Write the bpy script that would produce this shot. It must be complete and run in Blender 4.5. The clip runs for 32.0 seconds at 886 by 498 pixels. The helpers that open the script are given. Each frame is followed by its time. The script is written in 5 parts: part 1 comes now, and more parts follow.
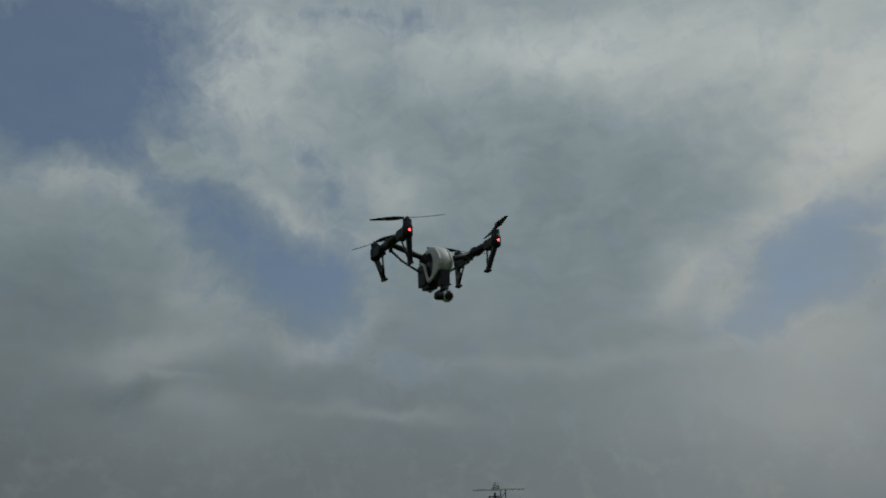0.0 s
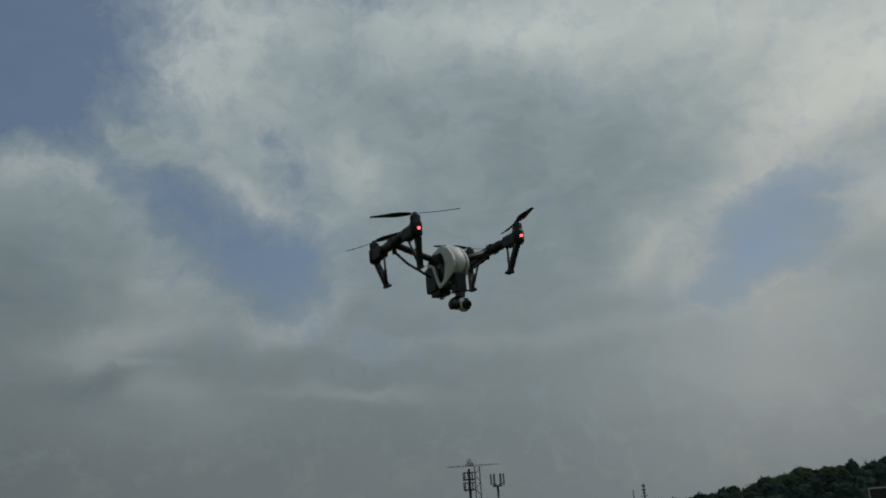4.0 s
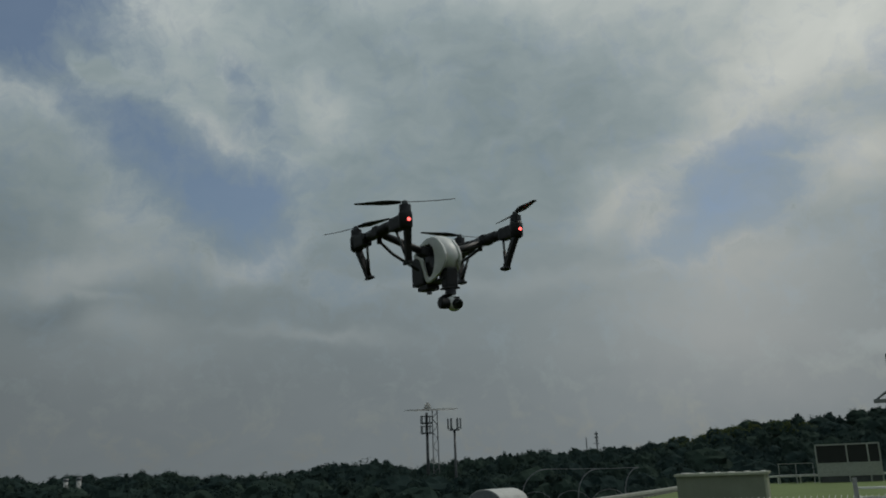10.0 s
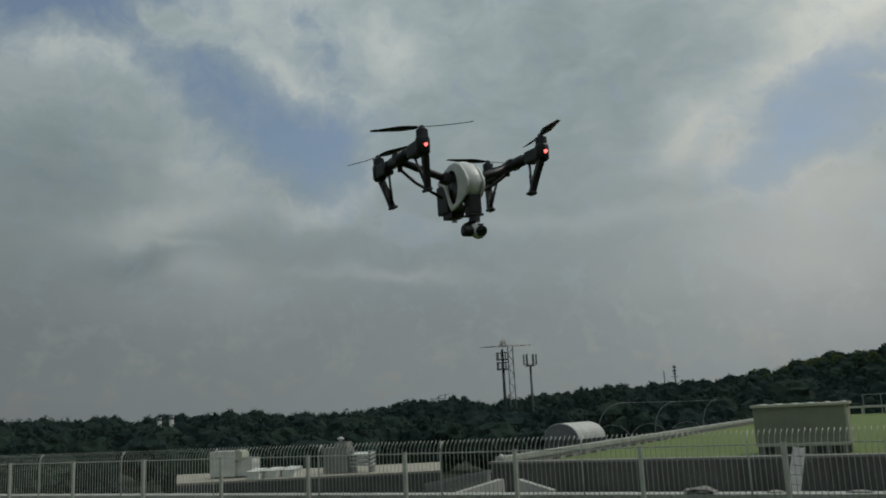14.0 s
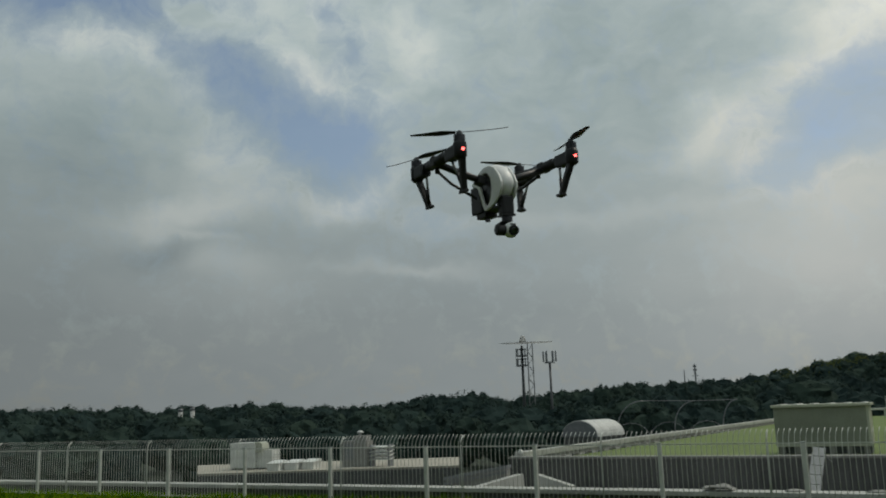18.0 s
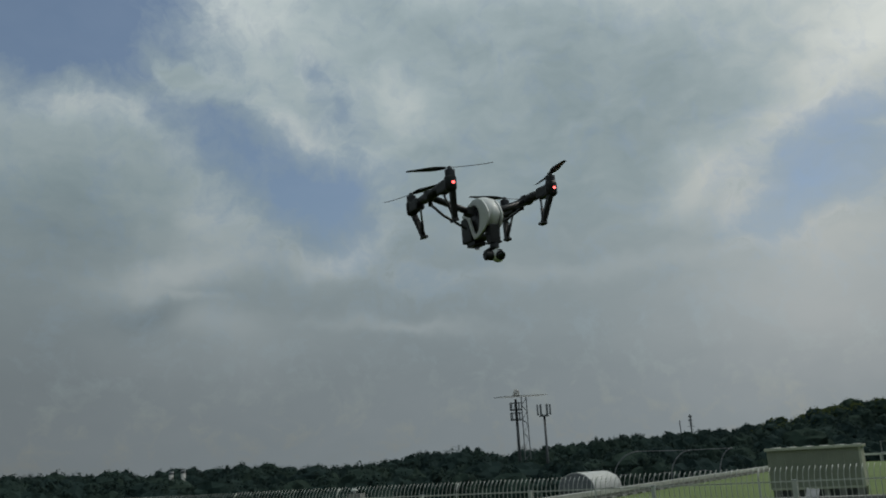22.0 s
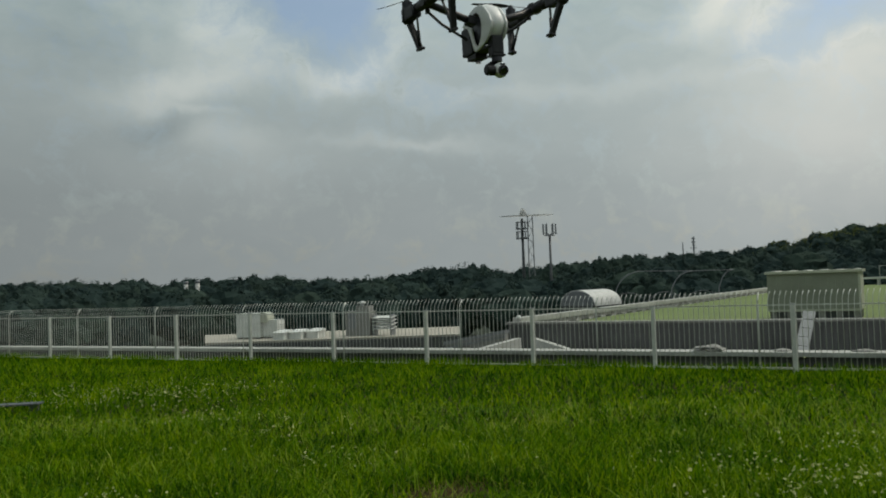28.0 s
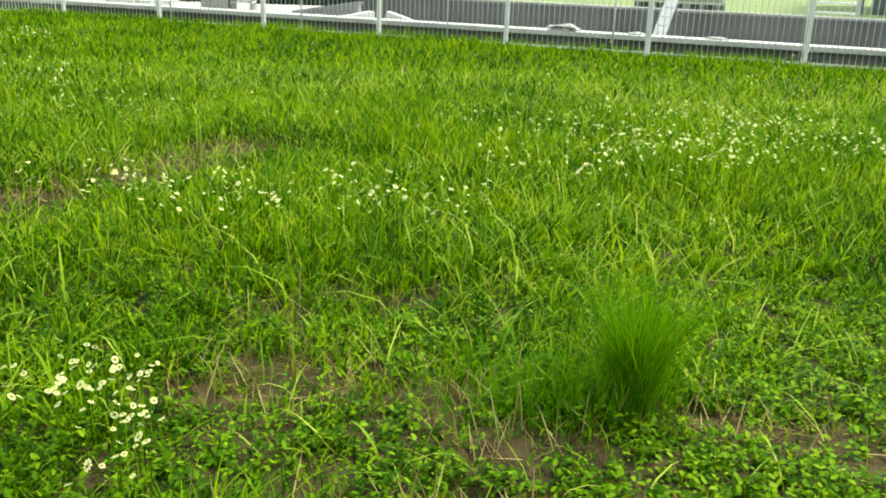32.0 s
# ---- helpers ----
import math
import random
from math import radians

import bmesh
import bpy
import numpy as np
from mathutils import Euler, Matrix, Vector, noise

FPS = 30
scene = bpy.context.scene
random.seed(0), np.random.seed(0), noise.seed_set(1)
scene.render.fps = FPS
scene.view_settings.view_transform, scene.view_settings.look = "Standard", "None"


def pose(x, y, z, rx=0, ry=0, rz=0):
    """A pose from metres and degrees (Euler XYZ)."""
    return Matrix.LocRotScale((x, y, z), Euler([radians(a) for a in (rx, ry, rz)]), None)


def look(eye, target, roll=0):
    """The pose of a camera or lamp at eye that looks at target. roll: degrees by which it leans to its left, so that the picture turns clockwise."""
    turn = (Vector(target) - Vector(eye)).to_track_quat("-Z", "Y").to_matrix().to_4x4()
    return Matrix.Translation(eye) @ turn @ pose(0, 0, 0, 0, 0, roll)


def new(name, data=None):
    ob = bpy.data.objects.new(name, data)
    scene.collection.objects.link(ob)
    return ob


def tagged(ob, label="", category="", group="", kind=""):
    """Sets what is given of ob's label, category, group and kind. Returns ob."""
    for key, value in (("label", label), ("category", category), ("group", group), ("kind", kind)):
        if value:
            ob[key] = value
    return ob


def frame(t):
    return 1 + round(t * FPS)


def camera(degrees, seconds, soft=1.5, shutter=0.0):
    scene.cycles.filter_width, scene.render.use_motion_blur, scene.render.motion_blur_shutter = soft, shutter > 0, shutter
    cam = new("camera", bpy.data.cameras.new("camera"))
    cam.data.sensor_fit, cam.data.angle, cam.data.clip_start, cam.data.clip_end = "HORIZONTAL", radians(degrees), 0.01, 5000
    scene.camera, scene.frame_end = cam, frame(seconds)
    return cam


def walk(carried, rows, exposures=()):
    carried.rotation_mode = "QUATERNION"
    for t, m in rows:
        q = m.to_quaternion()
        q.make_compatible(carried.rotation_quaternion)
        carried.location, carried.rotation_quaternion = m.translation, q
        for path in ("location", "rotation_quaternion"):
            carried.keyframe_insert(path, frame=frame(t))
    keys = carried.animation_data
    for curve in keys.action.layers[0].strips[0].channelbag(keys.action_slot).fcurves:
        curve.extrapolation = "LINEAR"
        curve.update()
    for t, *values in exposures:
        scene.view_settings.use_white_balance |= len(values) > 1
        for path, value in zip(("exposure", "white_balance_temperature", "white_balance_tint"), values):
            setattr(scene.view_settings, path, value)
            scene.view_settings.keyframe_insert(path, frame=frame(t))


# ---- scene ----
import itertools

EYE = 1.70          # height of the held camera over the soil of the roof garden
cam = camera(53.75, 32.0, soft=1.9)
ROWS = [
    (0.0, 0.139, -0.668, 1.206, 109.64, 1.27, 2.29),
    (0.5, 0.092, -0.652, 1.233, 108.97, 1.18, 2.41),
    (1.0, 0.037, -0.591, 1.284, 108.57, 0.72, 1.38),
    (1.5, -0.024, -0.494, 1.308, 107.67, 0.96, 0.90),
    (2.0, -0.072, -0.388, 1.306, 108.69, 2.55, 0.74),
    (2.5, -0.092, -0.292, 1.335, 108.71, 3.03, 0.27),
    (3.0, -0.082, -0.220, 1.395, 108.57, 3.50, 1.24),
    (3.5, -0.054, -0.172, 1.447, 108.08, 3.56, 0.95),
    (5.5, -0.081, -0.053, 1.577, 108.47, 3.66, 0.40),
    (6.0, -0.114, -0.052, 1.576, 107.69, 4.13, -0.73),
    (6.5, -0.131, -0.050, 1.570, 107.71, 3.59, -1.20),
    (7.0, -0.156, -0.048, 1.568, 107.74, 4.00, -1.58),
    (7.5, -0.172, -0.048, 1.568, 107.49, 3.95, -1.28),
    (8.0, -0.166, -0.047, 1.563, 107.46, 4.94, -2.10),
    (8.5, -0.162, -0.024, 1.574, 107.71, 5.55, -2.54),
    (9.0, -0.177, 0.039, 1.630, 108.21, 3.73, -2.75),
    (9.5, -0.173, 0.104, 1.705, 105.94, 2.63, -2.23),
    (10.0, -0.132, 0.133, 1.752, 104.41, 2.11, -2.08),
    (10.5, -0.102, 0.141, 1.769, 101.89, 3.22, -1.28),
    (11.0, -0.104, 0.156, 1.771, 102.36, 4.31, -0.67),
    (11.5, -0.099, 0.189, 1.770, 103.24, 3.06, -1.51),
    (12.0, -0.049, 0.217, 1.769, 104.11, 2.76, 4.73),
    (12.5, 0.014, 0.225, 1.767, 104.36, 2.46, 6.84),
    (13.0, 0.044, 0.226, 1.754, 102.96, 2.25, 5.36),
    (13.5, 0.044, 0.227, 1.739, 102.60, 2.79, 4.04),
    (14.0, 0.032, 0.227, 1.728, 100.59, 2.80, 2.93),
    (14.5, 0.025, 0.230, 1.708, 99.30, 1.68, 1.96),
    (16.5, 0.048, 0.140, 1.771, 100.41, 2.38, 4.18),
    (17.0, 0.026, 0.121, 1.769, 99.89, 2.58, 3.65),
    (17.5, 0.008, 0.082, 1.741, 100.11, 2.19, 3.33),
    (18.0, -0.008, 0.049, 1.705, 100.35, 1.91, 4.13),
    (18.5, -0.024, 0.015, 1.684, 100.92, 2.54, 3.07),
    (19.0, -0.021, -0.031, 1.692, 100.76, 2.35, 3.11),
    (19.5, 0.013, -0.071, 1.728, 100.44, 2.13, 4.18),
    (20.0, 0.060, -0.104, 1.754, 99.88, 2.08, 3.87),
    (20.5, 0.086, -0.126, 1.738, 99.23, 2.35, 6.27),
    (21.0, 0.073, -0.144, 1.694, 101.15, 2.83, 6.21),
    (21.5, 0.037, -0.193, 1.627, 101.48, 3.50, 4.79),
    (22.0, -0.005, -0.243, 1.534, 103.93, 3.17, 3.79),
    (22.5, -0.041, -0.248, 1.450, 104.85, 2.87, 2.87),
    (23.0, -0.053, -0.236, 1.413, 104.19, 3.41, 2.44),
    (23.5, -0.046, -0.222, 1.406, 103.50, 3.37, 2.34),
    (24.0, -0.022, -0.196, 1.398, 104.17, 3.34, 2.92),
    (24.5, 0.034, -0.180, 1.389, 104.48, 3.59, 3.18),
    (26.5, 0.114, -0.167, 1.823, 103.32, 4.09, 6.14),
    (27.0, 0.065, -0.124, 1.806, 100.20, 2.70, 5.17),
    (27.5, 0.041, -0.068, 1.717, 94.83, 2.53, 3.30),
    (28.0, 0.028, -0.020, 1.574, 92.10, 2.10, 4.20),
    (28.5, 0.018, -0.064, 1.456, 87.70, 1.48, 4.09),
    (29.0, 0.009, -0.108, 1.337, 84.31, 0.97, 2.98),
    (29.5, 0.057, -0.012, 1.273, 81.39, 0.47, -0.28),
    (30.0, 0.090, 0.022, 1.236, 78.83, 1.07, -0.88),
    (30.5, 0.137, 0.085, 1.228, 76.86, -1.19, -2.14),
    (31.0, 0.191, 0.343, 1.172, 74.91, -0.58, -3.19),
    (31.5, 0.334, 0.604, 1.163, 75.32, -1.89, -5.17),
    (31.8, 0.428, 0.781, 1.166, 73.35, -0.11, -3.30),
    (32.0, 0.490, 0.898, 1.168, 71.91, -2.00, -3.80),
]

walk(cam, [(r[0], pose(*r[1:])) for r in ROWS],
     exposures=[(t, stops, kelvin, 10.0) for t, stops, kelvin in (
         (0.0, -0.04, 6450), (2.0, 0.06, 6450), (6.0, 0.08, 6550), (10.0, 0.15, 6550), (11.0, 0.34, 6600), (13.0, 0.36, 6700), (17.0, 0.65, 6800), (19.0, 0.68, 6850), (21.0, 0.62, 6850), (22.0, 0.42, 6450),
         (23.0, 0.34, 6400), (24.5, 0.34, 6400), (26.5, 0.22, 6500), (27.2, 0.68, 6700), (28.0, 1.0, 6900), (28.8, 1.52, 7000), (29.6, 1.98, 7000),
         (30.4, 2.36, 7000), (31.2, 2.84, 7000), (32.0, 3.05, 6900))])


# ---- sky, sun ----
OPENINGS = [
    (-28, 30.5, 8.8, 4.2, 11, 1.9),
    (-28.5, 26.2, 7.5, 2.4, 3, 1.4),
    (-19.6, 22.3, 3.5, 1.5, -20, 0.6),
    (-16.1, 20.2, 3, 2.2, -32, 0.65),
    (-11.4, 17.1, 4, 2.6, -19, 1.2),
    (-14.5, 19.2, 7, 3.2, -28, 0.3),
    (-9, 18.5, 2.3, 2, 1, 0.5),
    (-11.5, 25.3, 1.4, 0.9, -38, 0.5),
    (-9.6, 22.9, 1, 1.5, -29, 0.55),
    (-3.5, 34, 1.9, 1, 0, 0.5),
    (-8.7, 34.6, 3.9, 0.7, -3, 0.4),
    (23.8, 19.1, 3.6, 1.4, 10, 0.6),
    (21.3, 16, 3.6, 2.3, 12, 0.85),
    (22.5, 17, 6.5, 3.2, 18, 0.25),
    (18.2, 13.6, 2.3, 1.1, 19, 0.45),
    (-4, 12, 2.8, 1, -1, 0.34),
    (-25.1, 29.6, 1.1, 0.4, 9, -0.45),
    (-21, 25.3, 2.2, 0.7, -34, -0.75),
    (24.9, 18.2, 1.6, 0.3, -7, -0.4),
    (32.5, 22.2, 1.4, 2, 34, 0.55),
    (29.1, 6.7, 1.5, 0.7, -9, 0.3),
    (-35.4, 21.4, 4.8, 1.9, 8, 0.3),
]

BILLOWS = [
    (-15.5, 29.2, 5.2, 3.8, -25, 0.09),
    (-11.2, 32.6, 5.9, 1.9, 3, 0.06),
    (5.8, 31.7, 6.3, 1.9, -5, 0.13),
    (-1.9, 31.4, 2.5, 1.9, -1, 0.06),
    (17.4, 30.9, 9.9, 3.2, -10, 0.12),
    (27, 27, 9, 6, 15, 0.12),
    (-5.3, 23.5, 2.8, 1.8, -20, 0.1),
    (-12.3, 21.5, 3.5, 0.8, -36, 0.07),
    (-7.6, 20.5, 1.8, 1.1, 1, 0.05),
    (9.9, 23.5, 8.1, 3.1, 4, -0.03),
    (2.9, 26.6, 4.9, 2.2, -3, -0.015),
    (11.5, 20.2, 4.5, 1.4, 14, -0.03),
    (25, 23, 5, 2.3, 24, 0.10),
    (20.8, 20.4, 4, 1.8, 21, 0.07),
    (14.4, 16.5, 4.1, 1.7, 19, 0.115),
    (24, 12.5, 8, 2, 3, 0.05),
    (13.5, 18.6, 2.2, 0.9, -6, 0.05),
    (17, 14.8, 2.7, 0.9, 22, 0.05),
    (-26.7, 22.3, 4.8, 1.2, 3, 0.09),
    (-27.3, 16.4, 3.9, 3, 6, -0.03),
    (-17.7, 16.2, 2.5, 1.6, -27, 0.07),
    (-20.6, 12.9, 4.8, 1.2, 13, 0.10),
    (-9.1, 14.2, 2.5, 0.9, 22, 0.08),
    (-11.3, 13.1, 4.4, 0.9, 1, 0.055),
    (-21.9, 10.4, 2.2, 0.8, 6, -0.035),
    (-18, 9.9, 3, 1, -10, 0.04),
    (-19.8, 11.5, 2.4, 0.3, -6, 0.04),
    (-5.7, 9.1, 5.5, 0.5, -6, 0.045),
    (5.9, 12.1, 7.4, 0.7, 0, 0.035),
    (21, 8.5, 10, 5.5, -3, 0.10),
    (-17, 8, 7, 2.5, 2, 0.03),
    (31.2, 25.1, 4, 3, 13, 0.12),
    (29.7, 17.3, 3.8, 2.2, 7, 0.15),
    (-31.6, 19.3, 3.8, 1.6, 6, 0.05),
]

SUN_AZ, SUN_EL = 62.0, 52.0      # degrees right of straight ahead, and up


def make_world():
    w = bpy.data.worlds.new("sky")
    scene.world = w
    w.use_nodes = True
    nt = w.node_tree
    nt.nodes.clear()
    L = nt.links.new

    def math(op, a, b=None, clamp=False):
        n = nt.nodes.new("ShaderNodeMath")
        n.operation, n.use_clamp = op, clamp
        for k, v in enumerate((a, b)):
            if v is None:
                continue
            if isinstance(v, (int, float)):
                n.inputs[k].default_value = v
            else:
                L(v, n.inputs[k])
        return n.outputs[0]

    def noise_of(vec, scale, detail, rough=0.55, distort=0.0):
        n = nt.nodes.new("ShaderNodeTexNoise")
        n.inputs["Scale"].default_value, n.inputs["Detail"].default_value = scale, detail
        n.inputs["Roughness"].default_value, n.inputs["Distortion"].default_value = rough, distort
        L(vec, n.inputs["Vector"])
        return n

    tc = nt.nodes.new("ShaderNodeTexCoord")
    sep = nt.nodes.new("ShaderNodeSeparateXYZ")
    L(tc.outputs["Generated"], sep.inputs[0])
    dx, dy, dz = sep.outputs
    az = math("MULTIPLY", math("ARCTAN2", dx, dy), 57.2958)
    el = math("MULTIPLY", math("ARCSINE", dz), 57.2958)
    flat = nt.nodes.new("ShaderNodeCombineXYZ")
    L(az, flat.inputs[0]), L(el, flat.inputs[1])
    # ragged cloud edges: the coordinates are pushed about by noise of many sizes
    warp = noise_of(flat.outputs[0], 0.22, 7.0, 0.53)
    push = nt.nodes.new("ShaderNodeVectorMath")
    push.operation = "MULTIPLY_ADD"
    L(warp.outputs["Color"], push.inputs[0])
    push.inputs[1].default_value = (4.2, 3.4, 0.0)
    push.inputs[2].default_value = (-2.1, -1.7, 0.0)
    moved = nt.nodes.new("ShaderNodeVectorMath")
    moved.operation = "ADD"
    L(flat.outputs[0], moved.inputs[0]), L(push.outputs[0], moved.inputs[1])
    q = moved.outputs[0]

    def blobs(table, start):
        total = start
        for a, e, ra, re, turn, amount in table:
            m = nt.nodes.new("ShaderNodeMapping")
            m.vector_type = "TEXTURE"
            m.inputs["Location"].default_value = (a, e, 0)
            m.inputs["Rotation"].default_value = (0, 0, radians(turn))
            m.inputs["Scale"].default_value = (ra, re, 1)
            L(q, m.inputs["Vector"])
            ln = nt.nodes.new("ShaderNodeVectorMath")
            ln.operation = "DOT_PRODUCT"
            L(m.outputs[0], ln.inputs[0]), L(m.outputs[0], ln.inputs[1])
            g = math("MULTIPLY", math("EXPONENT", math("MULTIPLY", ln.outputs["Value"], -1.0)), amount)
            total = g if total is None else math("ADD", total, g)
        return total

    holes = blobs(OPENINGS, None)
    wisps = noise_of(q, 0.42, 10.0, 0.64)
    shreds = noise_of(q, 1.3, 7.0, 0.60)
    billow = noise_of(q, 0.11, 8.0, 0.6)
    near_hole = nt.nodes.new("ShaderNodeMapRange")
    near_hole.interpolation_type = "SMOOTHSTEP"
    L(holes, near_hole.inputs[0])
    near_hole.inputs[1].default_value, near_hole.inputs[2].default_value = 0.02, 0.30
    holes = math("SUBTRACT", holes, math("MULTIPLY", math("SUBTRACT", wisps.outputs["Fac"], 0.5), 1.70))
    holes = math("SUBTRACT", holes, math("MULTIPLY", math("SUBTRACT", shreds.outputs["Fac"], 0.5), 0.60))
    open_sky = nt.nodes.new("ShaderNodeMapRange")
    L(holes, open_sky.inputs[0])
    open_sky.inputs[1].default_value, open_sky.inputs[2].default_value = 0.0, 1.30
    open_sky.inputs[4].default_value = 0.86

    grade = nt.nodes.new("ShaderNodeValToRGB")
    L(math("DIVIDE", el, 60.0, True), grade.inputs[0])
    cr = grade.color_ramp
    for k, (p, v) in enumerate(((0.0, 0.182), (0.10, 0.178), (0.20, 0.208), (0.35, 0.258), (0.55, 0.31), (1.0, 0.33))):
        e = cr.elements[k] if k < 2 else cr.elements.new(p)
        e.position = p
        e.color = (v, v, v, 1)
    lumps = blobs(BILLOWS, None)
    # the thin rims of the cloud round each opening catch the light
    rim = nt.nodes.new("ShaderNodeValToRGB")
    L(holes, rim.inputs[0])
    for k, (p, v) in enumerate(((0.0, 0.0), (0.12, 0.030), (0.30, 0.022), (0.60, 0.0))):
        e = rim.color_ramp.elements[k] if k < 2 else rim.color_ramp.elements.new(p)
        e.position, e.color = p, (v, v, v, 1)
    lumps = math("ADD", lumps, math("MULTIPLY", rim.outputs[0], near_hole.outputs[0]))
    bright = math("ADD", lumps, grade.outputs[0])
    # brighter towards the sun, and fine structure in the cloud
    fluff = nt.nodes.new("ShaderNodeMapRange")
    fluff.interpolation_type = "SMOOTHSTEP"
    L(el, fluff.inputs[0])
    for k, v in enumerate((7.0, 24.0, 0.14, 1.0)):
        fluff.inputs[k + 1].default_value = v
    streak = nt.nodes.new("ShaderNodeMapping")
    streak.inputs["Scale"].default_value = (0.55, 1.25, 1.0)
    L(q, streak.inputs["Vector"])
    fine = noise_of(streak.outputs[0], 0.5, 7.0, 0.52)
    rough = math("ADD", math("MULTIPLY", math("SUBTRACT", billow.outputs["Fac"], 0.5), 0.13), math("MULTIPLY", math("SUBTRACT", fine.outputs["Fac"], 0.5), 0.12))
    bright = math("ADD", bright, math("MULTIPLY", rough, fluff.outputs[0]))
    bright = math("MAXIMUM", bright, 0.09)
    # the cloud layer is lit through from the sun's side, and dull on the other
    toward = nt.nodes.new("ShaderNodeVectorMath")
    toward.operation = "DOT_PRODUCT"
    L(tc.outputs["Generated"], toward.inputs[0])
    sa, se = radians(SUN_AZ), radians(SUN_EL)
    toward.inputs[1].default_value = Euler((se, 0, -sa)).to_matrix() @ Vector((0, 1, 0))
    side = nt.nodes.new("ShaderNodeMapRange")
    L(toward.outputs["Value"], side.inputs[0])
    for k, v in enumerate((-0.6, 0.45, 0.30, 1.0)):
        side.inputs[k + 1].default_value = v
    bright = math("MULTIPLY", bright, side.outputs[0])
    tint = nt.nodes.new("ShaderNodeValToRGB")
    L(bright, tint.inputs[0])
    for k, (p, c) in enumerate(((0.10, (0.087, 0.103, 0.108)), (0.20, (0.173, 0.206, 0.217)), (0.30, (0.260, 0.303, 0.321)), (0.42, (0.390, 0.428, 0.436)), (0.60, (0.57, 0.60, 0.59)))):
        e = tint.color_ramp.elements[k] if k < 2 else tint.color_ramp.elements.new(p)
        e.position = p
        e.color = (*c, 1)
    # thicker, warmer air near the horizon
    warm = nt.nodes.new("ShaderNodeValToRGB")
    L(math("DIVIDE", el, 30.0, True), warm.inputs[0])
    warm.color_ramp.elements[0].position, warm.color_ramp.elements[0].color = 0.12, (1.024, 0.995, 0.994, 1)
    warm.color_ramp.elements[1].position, warm.color_ramp.elements[1].color = 0.60, (0.958, 1.0, 0.99, 1)
    haze = nt.nodes.new("ShaderNodeVectorMath")
    haze.operation = "MULTIPLY"
    L(tint.outputs[0], haze.inputs[0]), L(warm.outputs[0], haze.inputs[1])
    # and warmer on the sun's side
    glow_side = nt.nodes.new("ShaderNodeValToRGB")
    L(math("ADD", math("DIVIDE", az, 80.0), 0.5, True), glow_side.inputs[0])
    glow_side.color_ramp.elements[0].position, glow_side.color_ramp.elements[0].color = 0.45, (0.995, 1.0, 1.0, 1)
    glow_side.color_ramp.elements[1].position, glow_side.color_ramp.elements[1].color = 0.80, (1.012, 1.0, 0.985, 1)
    warmer = nt.nodes.new("ShaderNodeVectorMath")
    warmer.operation = "MULTIPLY"
    L(haze.outputs[0], warmer.inputs[0]), L(glow_side.outputs[0], warmer.inputs[1])
    # lit lumps are warmer than the cool grey between them, low in the sky most of all
    blush = nt.nodes.new("ShaderNodeMapRange")
    L(math("ADD", lumps, math("MULTIPLY", math("MULTIPLY", rough, fluff.outputs[0]), 1.6)), blush.inputs[0])
    for k, v in enumerate((-0.05, 0.13, 0.0, 1.0)):
        blush.inputs[k + 1].default_value = v
    lower = nt.nodes.new("ShaderNodeMapRange")
    L(el, lower.inputs[0])
    for k, v in enumerate((18.0, 32.0, 1.0, 0.25)):
        lower.inputs[k + 1].default_value = v
    hue = nt.nodes.new("ShaderNodeMix")
    hue.data_type = "RGBA"
    L(blush.outputs[0], hue.inputs[0])
    hue.inputs[6].default_value, hue.inputs[7].default_value = (0.965, 1.0, 1.03, 1), (1.07, 0.992, 0.945, 1)
    pink = nt.nodes.new("ShaderNodeMix")
    pink.data_type = "RGBA"
    L(lower.outputs[0], pink.inputs[0]), L(hue.outputs[2], pink.inputs[7])
    pink.inputs[6].default_value = (1, 1, 1, 1)
    pinker = nt.nodes.new("ShaderNodeVectorMath")
    pinker.operation = "MULTIPLY"
    L(warmer.outputs[0], pinker.inputs[0]), L(pink.outputs[2], pinker.inputs[1])
    sky = nt.nodes.new("ShaderNodeTexSky")
    sky.sky_type, sky.sun_disc = "NISHITA", False
    sky.sun_elevation, sky.sun_rotation = radians(SUN_EL), radians(SUN_AZ)
    sky.air_density, sky.dust_density = 1.3, 1.6
    blue = nt.nodes.new("ShaderNodeVectorMath")
    blue.operation = "MULTIPLY"
    L(sky.outputs[0], blue.inputs[0])
    blue.inputs[1].default_value = (0.049, 0.051, 0.054)
    mix = nt.nodes.new("ShaderNodeMix")
    mix.data_type = "RGBA"
    L(open_sky.outputs[0], mix.inputs[0]), L(pinker.outputs[0], mix.inputs[6]), L(blue.outputs[0], mix.inputs[7])
    bg = nt.nodes.new("ShaderNodeBackground")
    L(mix.outputs[2], bg.inputs[0])
    out = nt.nodes.new("ShaderNodeOutputWorld")
    L(bg.outputs[0], out.inputs[0])


make_world()
sun = new("sun", bpy.data.lights.new("sun", "SUN"))
sun.data.energy, sun.data.angle, sun.data.color = 0.72, radians(12), (1.0, 0.95, 0.86)
a, e = radians(SUN_AZ), radians(SUN_EL)
way = Vector((math.sin(a) * math.cos(e), math.cos(a) * math.cos(e), math.sin(e)))
sun.matrix_world = look(way * 60, (0, 0, 0))


